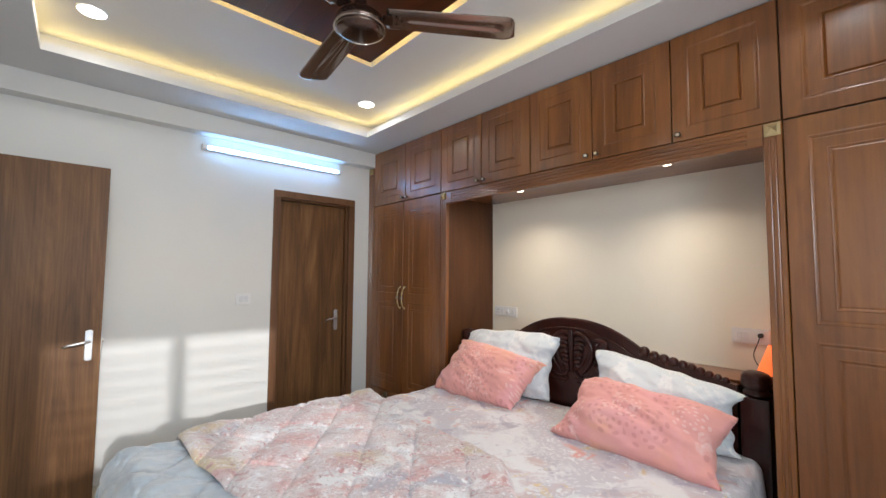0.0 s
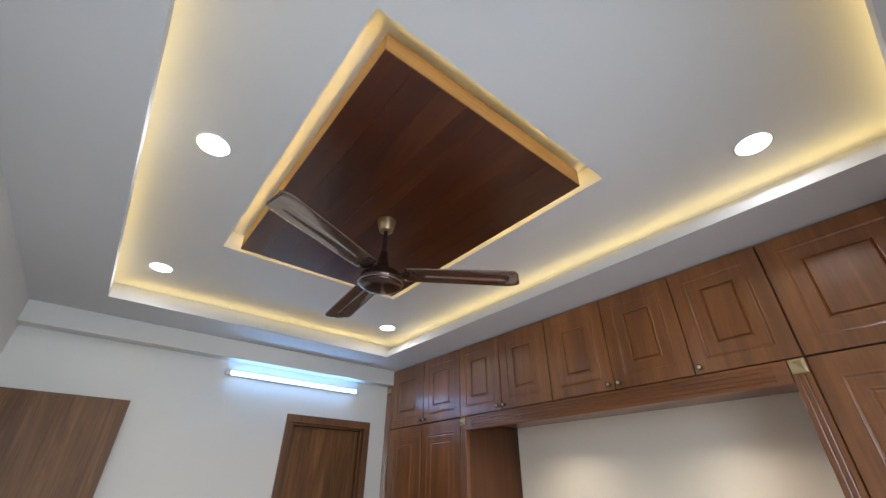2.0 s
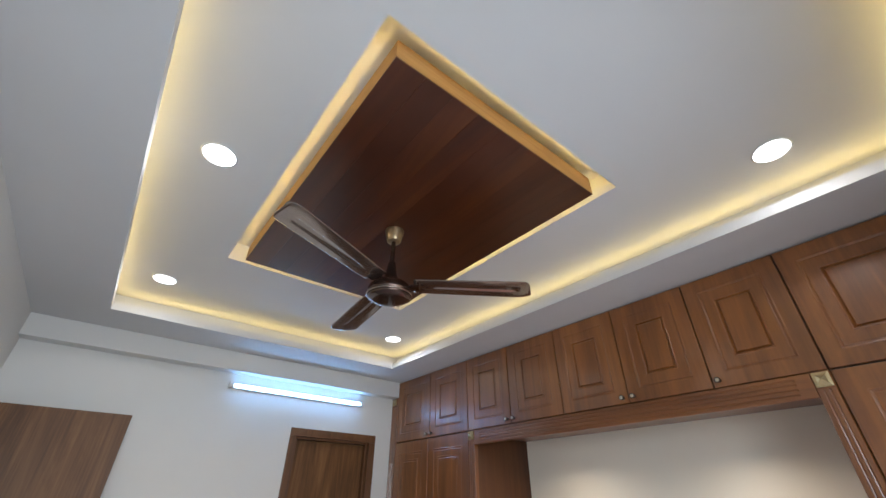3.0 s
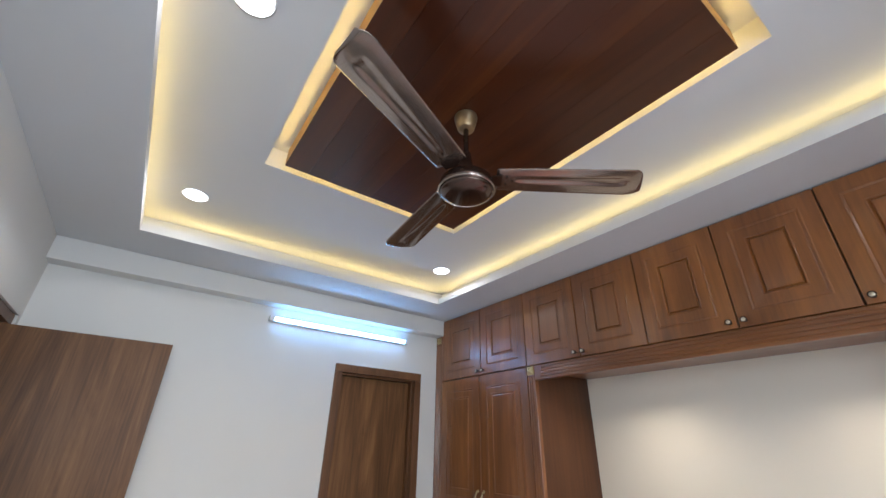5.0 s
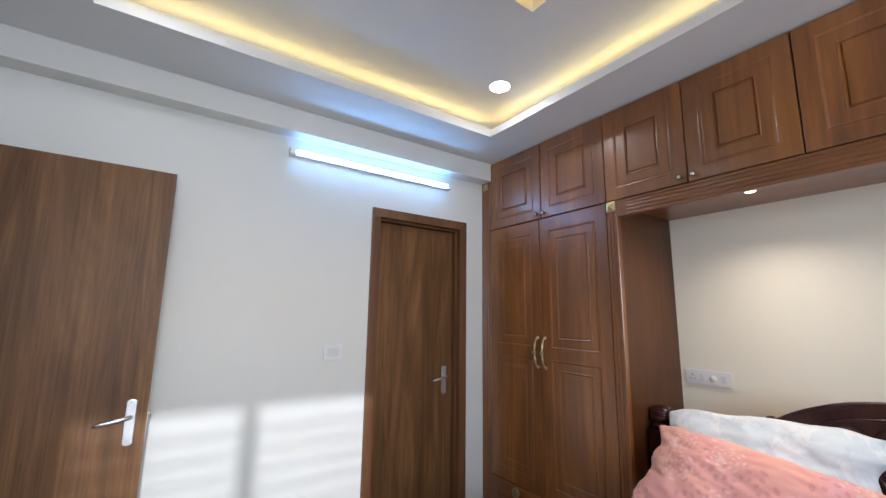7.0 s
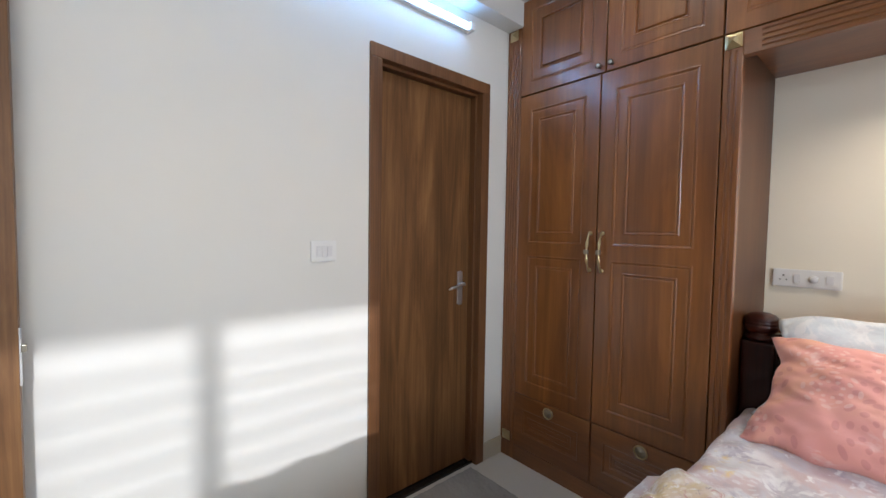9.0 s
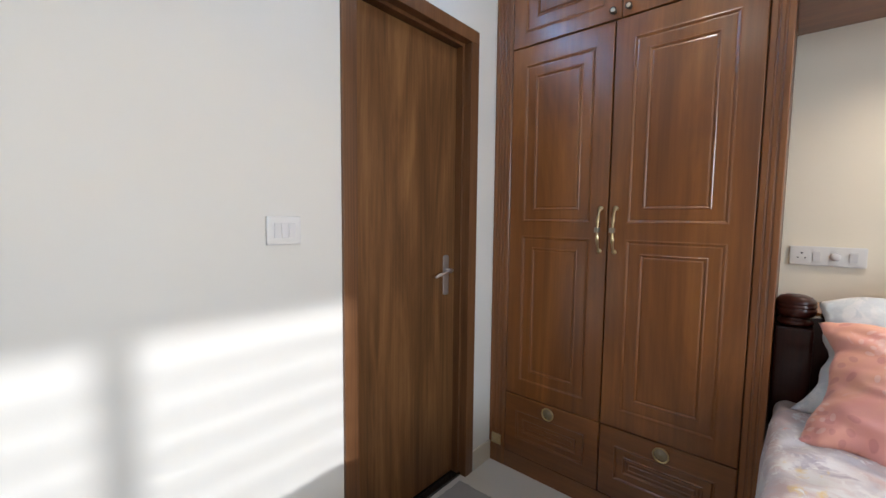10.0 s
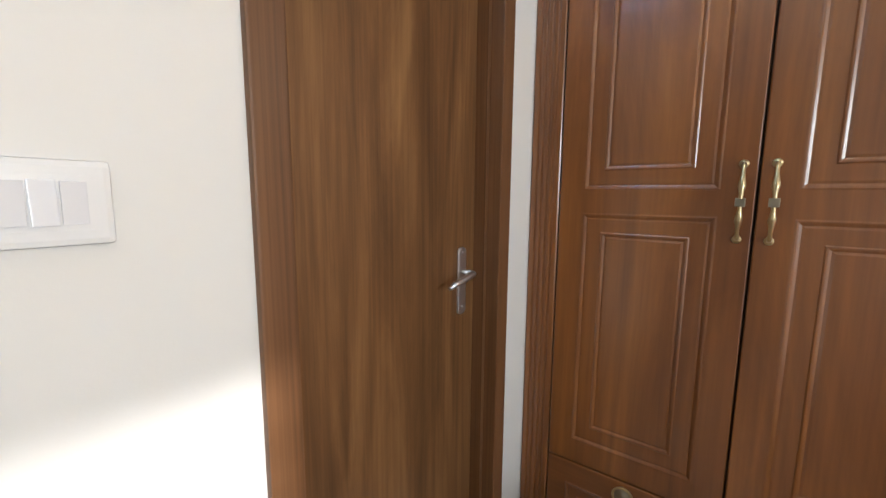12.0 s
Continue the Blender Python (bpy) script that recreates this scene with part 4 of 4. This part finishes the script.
bm.faces.new((front[-1], back[-1], bb[-1], fb[-1]))
HO = (HBX - bx, MIDY - by, 0)
part("headboard", bm, M_ROSE, bed, "arched dark rosewood headboard panel", at=HO)
bm = bmesh.new()
arch = [v + Vector((-0.012, 0, 0.004)) for v in outline if abs(v.y) < 0.43]
tube(bm, arch, 0.012, 12, 0.5)
arch2 = [Vector((-0.030, v.y * 0.90, 0.77 + (v.z - 0.77) * 0.88)) for v in outline if abs(v.y) < 0.43]
tube(bm, arch2, 0.004, 8, 0.5)
part("arch_moulding", bm, M_ROSE, bed, "rounded arch moulding", True, HO)
# scalloped shoulders: a row of lobes that shrink outwards
for s in (-1, 1):
    bm = bmesh.new()
    f = 0.415
    k = 0
    while f < 0.80:
        r = 0.032 - 0.012 * (f - 0.415) / 0.35
        z = float(np.interp(f, [v.y for v in half], [v.z for v in half]))
        prof = [(0.3 * r, -0.9 * r), (0.8 * r, -0.55 * r), (r, 0), (0.8 * r, 0.55 * r), (0.3 * r, 0.9 * r)]
        lathe(bm, prof, 14, Matrix.Translation((-0.006, s * f, z + 0.002)) @ Matrix.Rotation(radians(s * 62), 4, "X"))
        f += r * 1.55
    part("scalloped_edge", bm, M_ROSE, bed, "row of carved lobes on the shoulders", True, HO)
# carved leaves and scrolls in relief
bm = bmesh.new()
XR = -0.029


def leaf_curve(keys, r0):
    for s in (-1, 1):
        tube(bm, smooth_path([(XR, s * a * 1.08, 0.77 + (z - 0.80) * 0.94) for a, z in keys], 6), lambda f: 1.3 * r0 * (0.45 + 0.75 * math.sin(math.pi * min(1, 0.15 + f))), 8, 0.4)


# stem, heart-shaped border, stacked lobes within it, curls and leaves beside it
leaf_curve([(0.003, 1.125), (0.005, 1.08), (0.004, 0.98), (0.004, 0.86)], 0.008)
leaf_curve([(0.012, 1.105), (0.050, 1.112), (0.092, 1.085), (0.122, 1.020), (0.116, 0.940), (0.075, 0.870), (0.020, 0.815)], 0.0085)
leaf_curve([(0.016, 0.875), (0.050, 0.905), (0.078, 0.945), (0.090, 0.990)], 0.006)
for k in range(7):
    z, reach = 1.070 - 0.029 * k, 0.080 - 0.006 * k
    leaf_curve([(0.022, z - 0.006), (0.5 * reach + 0.010, z + 0.010), (reach, z), (reach - 0.004, z - 0.012)], 0.0095)
leaf_curve([(0.130, 1.070), (0.160, 1.085), (0.195, 1.072), (0.198, 1.042), (0.172, 1.036), (0.165, 1.052)], 0.008)
leaf_curve([(0.138, 1.010), (0.180, 1.018), (0.225, 1.000), (0.240, 0.965), (0.215, 0.945), (0.198, 0.965)], 0.008)
leaf_curve([(0.215, 1.045), (0.250, 1.020), (0.285, 0.985), (0.300, 0.940)], 0.007)
leaf_curve([(0.130, 0.930), (0.165, 0.900), (0.205, 0.905), (0.210, 0.932), (0.188, 0.936)], 0.008)
leaf_curve([(0.255, 0.960), (0.285, 0.935), (0.290, 0.905), (0.268, 0.900)], 0.007)
leaf_curve([(0.020, 0.870), (0.055, 0.835), (0.100, 0.840), (0.130, 0.875)], 0.007)
leaf_curve([(0.030, 0.800), (0.100, 0.810), (0.170, 0.830), (0.240, 0.820), (0.300, 0.850)], 0.006)
for a, z in ((0.150, 1.052), (0.222, 1.022), (0.160, 0.975), (0.185, 0.985), (0.150, 0.950), (0.240, 0.925), (0.262, 1.000), (0.232, 0.890)):
    leaf_curve([(a - 0.008, z - 0.010), (a, z + 0.004), (a + 0.010, z + 0.012)], 0.008)
part("carving", bm, M_ROSE, bed, "symmetrical carved leaves and scrolls", True, HO)
for y in (HY0, HY1):
    bm = boxed(-0.052, 0.052, -0.052, 0.052, 0, 0.885, bevel=0.010)
    pst = part("bed_post", bm, M_ROSE, bed, "square lacquered bed post", at=(HBX - bx - 0.02, y - by, 0))
    bm = bmesh.new()
    prof = [(0.040, 0.885), (0.050, 0.892), (0.052, 0.902), (0.044, 0.910), (0.038, 0.916)]
    prof += [(0.046, 0.919), (0.054, 0.928), (0.0575, 0.940), (0.0575, 0.947), (0.0540, 0.950), (0.0570, 0.953), (0.0570, 0.959), (0.0535, 0.962), (0.0555, 0.965),
             (0.0530, 0.976), (0.044, 0.987), (0.028, 0.993), (0.006, 0.996)]
    part("finial", lathe(bm, prof, 28), M_ROSE, pst, "ribbed bun-shaped black lacquer finial", True)
for y in (BY0 - 0.005, BY1 - 0.030):
    part("side_rail", boxed(BX0 - bx, HBX - bx - 0.075, y - by, y - by + 0.035, 0.20, 0.38, bevel=0.006), M_ROSE, bed)
part("foot_rail", boxed(BX0 - bx - 0.04, BX0 - bx - 0.001, BY0 - by - 0.005, BY1 - by + 0.005, 0.10, 0.40, bevel=0.006), M_ROSE, bed)
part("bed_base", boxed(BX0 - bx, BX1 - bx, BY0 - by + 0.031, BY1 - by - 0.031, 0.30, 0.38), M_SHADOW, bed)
for x in (BX0 - 0.02, ):
    for y in (BY0 + 0.03, BY1 - 0.03):
        part("leg", boxed(x - bx - 0.03, x - bx + 0.03, y - by - 0.03, y - by + 0.03, 0, 0.0995, bevel=0.006), M_ROSE, bed)

ledge = thing("storage_ledge", (2.87, (NY0 + NY1) / 2, 0), "low dark wooden storage ledge between headboard and wall", "ledge")
lw = (NY1 - NY0) / 2 - 0.002
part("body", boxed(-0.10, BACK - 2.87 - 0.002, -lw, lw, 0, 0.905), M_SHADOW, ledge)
part("top", boxed(-0.115, BACK - 2.87 - 0.002, -lw, lw, 0.9055, 0.925, bevel=0.003), M_CABH, ledge, "brown wooden top board")

# mattress with the printed sheet over it
bm = boxed(BX0, BX1, BY0, BY1, 0.38, BT - 0.012, bevel=0.035)
mat_ob = thing("mattress", (0, 0, 0), "thick white mattress on the bed", "mattress")
part("mattress_body", bm, M_WHITE, mat_ob, "", True)


def cloth(name, x0, x1, y0, y1, nx, ny, height, mat, thick, label, category):
    """A sheet of cloth as a double layer; height(u, v) gives the place of each grid point."""
    bm = bmesh.new()
    top = [[Vector(height(i / nx, j / ny)) for j in range(ny + 1)] for i in range(nx + 1)]
    vt = [[bm.verts.new(p) for p in row] for row in top]
    for i in range(nx):
        for j in range(ny):
            bm.faces.new((vt[i][j], vt[i + 1][j], vt[i + 1][j + 1], vt[i][j + 1]))
    ob = part(name, bm, mat, None, label, True)
    sol = ob.modifiers.new("thickness", "SOLIDIFY")
    sol.thickness, sol.offset = thick, -1
    return tagged(ob, category=category)


def drape(c, lo, hi, z, drop, hang=0.02):
    """Unrolls a length c over an edge at lo and hi: returns the place and the height lost."""
    r = 0.05

    def over(d):
        a = min(d / r, math.pi / 2)
        return r * math.sin(a) + 0.04 * max(0, d - r * math.pi / 2), r * (1 - math.cos(a)) + max(0, d - r * math.pi / 2)
    if c < lo + r:
        dx, dz = over(lo + r - c)
        return lo + r - dx, dz
    if c > hi - r:
        dx, dz = over(c - hi + r)
        return hi - r + dx, dz
    return c, 0.0


def fbm(x, y, z=0.0, n=3):
    return sum(noise.noise((x * 2 ** k, y * 2 ** k, z + 5 * k)) / 2 ** k for k in range(n))


def sheet_at(u, v):
    cx, cy = BX0 - 0.10 + (BX1 - BX0 + 0.10) * u, BY0 - 0.30 + (BY1 - BY0 + 0.60) * v
    x, dz1 = drape(cx, BX0 - 0.012, 99, 0, 0)
    y, dz2 = drape(cy, BY0 - 0.012, BY1 + 0.012, 0, 0)
    dz = dz1 + dz2
    near = min(1.0, max(0.0, (cx - 1.3) / 0.5)) * min(1.0, max(0.0, (cy - 3.0) / 0.4))
    wr = 0.006 * fbm(cx * 5, cy * 5, 1) + 0.004 * abs(fbm(cx * 9, cy * 7, 4)) + near * (0.012 * abs(fbm(cx * 6 + cy * 5, cy * 3, 6)) - 0.010 * abs(fbm(cx * 3 - cy * 8, cy * 5, 9)))
    y += (0.014 * math.sin(cx * 26 + 2 * fbm(cx * 3, 0)) * min(1, dz2 * 6)) if dz2 > 0 else 0
    return x, y, BT + 0.002 - dz + wr * (1 if dz < 0.02 else 0.5)


cloth("bed_sheet", 0, 0, 0, 0, 150, 190, sheet_at, M_SHEET, 0.003, "pale grey and pink floral bed sheet over the mattress", "bed sheet")


def stitched(x, y, wobble=0.0):
    """Height of a quilted surface, 0 on the crossing stitch lines and 1 between them."""
    x, y = x + wobble * fbm(x * 3, y * 3, 21), y + wobble * fbm(x * 3, y * 3, 31)
    a, b_ = (0.755 * x - 0.656 * y + 1.37) / 0.205, (0.786 * x + 0.619 * y - 2.71) / 0.203
    return (0.55 * min(1.0, abs(math.sin(math.pi * a)) * 5) ** 0.5 + 0.45 * abs(math.sin(math.pi * a))) * (0.55 * min(1.0, abs(math.sin(math.pi * b_)) * 5) ** 0.5 + 0.45 * abs(math.sin(math.pi * b_)))


def puckers(x, y):
    """Fine creases that run off the stitch lines."""
    s = stitched(x, y, 0.01)
    return 0.0085 * (1 - s) * noise.noise((x * 60, y * 60, 3)) + 0.0050 * abs(noise.noise((x * 30 + 8 * y, y * 16, 8))) + 0.004 * fbm(x * 9, y * 9, 2)


HEM = [(1.80, 1.18), (2.10, 1.36), (2.35, 1.54), (2.54, 1.70), (2.83, 1.735), (3.13, 1.735), (3.45, 1.80), (3.80, 1.86)]


def quilt_at(u, v):
    cy = BY0 - 0.16 + (BY1 - BY0 + 0.24) * v
    hem = float(np.interp(cy, [p[0] for p in HEM], [p[1] for p in HEM])) + 0.012 * fbm(cy * 6, 0, 1)
    foot = 0.812 + 0.02 * math.sin(5 * cy) + 0.03 * (3.6 - cy) / 0.7
    x = foot + (hem - foot) * u
    y, dz = drape(cy, BY0 - 0.02, 3.715, 0, 0)
    s = stitched(x, cy, 0.012)
    e0, e1 = min(1.0, (x - foot) / 0.030), min(1.0, (hem - x) / 0.055)
    z = BT + 0.067 + 0.021 * s + 0.016 * fbm(x * 2.0, cy * 2.0, 7) - dz + puckers(x, cy)
    z += 0.006 * min(1.0, max(0.0, (cy - 3.30) / 0.25))
    z -= 0.020 * (1 - e0) ** 2 + 0.062 * (1 - e1) ** 1.7
    return x, y + 0.010 * s * min(1, dz * 10), z


cloth("quilt", 0, 0, 0, 0, 330, 420, quilt_at, M_QUILT, 0.009, "pink and cream floral stitched quilt over the foot of the bed", "quilt")


def satin_at(u, v):
    """The plain lower quilt, which shows at the foot of the bed and hangs over its edge."""
    cy = BY0 - 0.10 + (BY1 - BY0 + 0.17) * v
    d = 1.05 * u
    edge = 0.655 - 0.03 * math.sin(3.0 * cy + 0.5) - 0.05 * max(0.0, (cy - 3.2) / 0.5) * 0.6
    flat = 1.10 - edge
    r = 0.10
    if d < flat:
        x, drop = 1.10 - d, 0.0
    else:
        q = min((d - flat) / r, math.pi / 2 * 0.93)
        rest = max(0.0, d - flat - r * math.pi / 2 * 0.93)
        x, drop = edge - r * math.sin(q) - 0.06 * rest, r * (1 - math.cos(q)) + rest
    y, dz = drape(cy, BY0 - 0.02, 3.705, 0, 0)
    s = stitched(d * 1.05 + 0.4, cy, 0.015)
    low = max(0.0, 1 - abs(x - 0.62) / 0.20)
    z = BT + 0.048 - drop - dz + 0.016 * s * (1 if drop < 0.02 else 0.4) + 0.022 * fbm(cy * 4, d * 4, 9) * min(1.0, (d / 0.3)) + 0.006 * fbm(cy * 12, d * 12, 5) + 0.012 * low
    return x - 0.020 * s * min(1.0, drop * 9) + 0.018 * fbm(cy * 5, d * 3, 3) * min(1.0, drop * 6), y, z


cloth("satin_quilt", 0, 0, 0, 0, 170, 300, satin_at, M_SATIN, 0.010, "silvery grey-blue stitched satin quilt hanging over the foot of the bed", "quilt")


def flap_at(u, v):
    """A turned-out white edge of the quilt over the long side of the bed."""
    x = 1.62 + 0.36 * v
    r = 0.045
    a = -0.6 + 3.9 * u
    y = BY1 + 0.050 + r * 1.5 * math.sin(a)
    z = BT - 0.100 + r * math.cos(a) + 0.012 * fbm(x * 6, a, 2)
    return x, y, z


cloth("quilt_fold", 0, 0, 0, 0, 24, 60, flap_at, M_SHEET, 0.008, "rolled pale edge of the bed cover", "quilt edge")


def pillow(name, w, h, fat, corners, mat, label, seed):
    """A stuffed pillow; corners: low-left, low-right, top-right, top-left of its face, from which it leans back."""
    bl, br, tr, tl_ = [Vector(c) for c in corners]
    nx, ny = 84, 60
    nrm = (br - bl).cross(tl_ - bl).normalized()
    bm = bmesh.new()
    sides = []
    for sgn in (1, -1):
        rows = []
        for i in range(nx + 1):
            row = []
            for j in range(ny + 1):
                u, v = i / nx, j / ny
                a, b_ = 2 * u - 1, 2 * v - 1
                pin = 1 + (0.17 if b_ > 0 else 0.03) * (1 - a ** 4) * abs(b_) ** 2 + 0.08 * abs(b_) ** 3 * noise.noise((a * 3.4 + seed, 1.5, b_))
                pin2 = 1 - 0.125 * (1 - b_ * b_) * abs(a) ** 2 + 0.05 * abs(a) ** 3 * noise.noise((b_ * 2.6 + seed, 4.5, a))
                uu, vv = 0.5 + 0.5 * a * pin2, 0.5 + 0.5 * b_ * pin
                p = bl.lerp(br, uu).lerp(tl_.lerp(tr, uu), vv)
                d_ = ((1 - abs(a) ** 2.6) * (1 - abs(b_) ** 2.4)) ** 0.50 if abs(a) < 1 and abs(b_) < 1 else 0
                rim = max(abs(a), abs(b_)) ** 3
                wr = 0.016 * fbm(u * 3 + seed, v * 2.6, sgn) - 0.030 * abs(fbm(u * 2.6 + seed + 2 * v, v * 2.4, 3)) ** 1.2 + 0.012 * rim * noise.noise((u * 13 + seed, v * 13, 5))
                lumps = 1 + 0.22 * fbm(u * 2 + seed, v * 2, 8, 2)
                sag = Vector((0, 0, -0.012 * (1 - a * a) * (1 if b_ > 0 else 0) * abs(b_)))
                wave = nrm * 0.022 * fbm(u * 6 + seed, v * 6, 12) * (1 if d_ < 0.25 else 0)
                row.append(p + nrm * sgn * (fat / 2 * d_ * lumps + (wr * min(1, d_ * 2)) + 0.0015) + sag + wave)
            rows.append(row)
        sides.append(rows)
    for sgn, rows in zip((1, -1), sides):
        vs = [[bm.verts.new(p) for p in row] for row in rows]
        for i in range(nx):
            for j in range(ny):
                bm.faces.new((vs[i][j], vs[i + 1][j], vs[i + 1][j + 1], vs[i][j + 1]))
    bmesh.ops.remove_doubles(bm, verts=bm.verts, dist=0.0034)
    ob = part(name, bm, mat, None, label, True)
    return tagged(ob, category="pillow", group="pillows on the bed")


Z0 = BT + 0.006
pillow("pillow", 0, 0, 0.20, [(2.54, 3.68, Z0), (2.585, 2.92, Z0 + 0.02), (2.655, 2.89, 1.02), (2.635, 3.635, 0.985)], M_WHITE, "white printed pillow leaning on the headboard, beside the wardrobe", 1.3)
pillow("pillow", 0, 0, 0.20, [(2.53, 2.66, Z0), (2.55, 1.98, Z0 + 0.01), (2.64, 1.965, 0.885), (2.645, 2.655, 0.980)], M_WHITE, "white printed pillow leaning on the headboard, near the lamp", 4.1)
pillow("pillow", 0, 0, 0.25, [(2.30, 3.672, Z0), (2.335, 3.01, Z0), (2.49, 2.89, 0.880), (2.54, 3.632, 0.930)], M_PEACH, "peach and pink leaf-printed pillow before a white one, beside the wardrobe", 7.7)
pillow("pillow", 0, 0, 0.26, [(2.235, 2.69, Z0), (2.225, 1.975, Z0), (2.46, 1.955, 0.835), (2.455, 2.635, 0.870)], M_PEACH, "peach and pink leaf-printed pillow before a white one, near the lamp", 9.2)

# ---- bedside lamp ----
lampo = thing("table_lamp", (2.86, 1.898, 0.9255), "small lamp with glowing orange shade on the ledge", "lamp")
part("lamp_base", lathe(bmesh.new(), [(0.035, 0), (0.035, 0.006), (0.012, 0.014), (0.010, 0.080)], 24), M_ROSE, lampo, "dark round foot", True)
bm = bmesh.new()
n = 32
a_ = [[bm.verts.new((r * math.cos(2 * math.pi * k / n), r * math.sin(2 * math.pi * k / n), z)) for k in range(n)] for r, z in ((0.066, 0.032), (0.018, 0.165), (0.016, 0.165), (0.064, 0.032))]
for p_, q_ in zip(a_, a_[1:]):
    for k in range(n):
        bm.faces.new((p_[k], p_[(k + 1) % n], q_[(k + 1) % n], q_[k]))
part("shade", bm, M_SHADE, lampo, "glowing orange conical shade", True)
part("bulb", lathe(bmesh.new(), [(0.006, 0.08), (0.014, 0.095), (0.016, 0.11), (0.010, 0.125)], 16), M_BULB, lampo, "lit bulb", True)
lamp("bedside_glow", "POINT", 0.18, Matrix.Translation((2.86, 1.882, 1.11)), (1.0, 0.35, 0.10), shadow_soft_size=0.02)
bm = bmesh.new()
tube(bm, smooth_path([(2.985, 1.966, 1.113), (2.967, 1.972, 1.08), (2.965, 1.990, 1.02), (2.955, 1.97, 0.97), (2.915, 1.91, 0.9335), (2.89, 1.890, 0.9335)], 8), 0.0022, 6)
tagged(part("lamp_cord", bm, M_WIRE, None, "thin black cord from the wall plug to the lamp", True), category="cord")
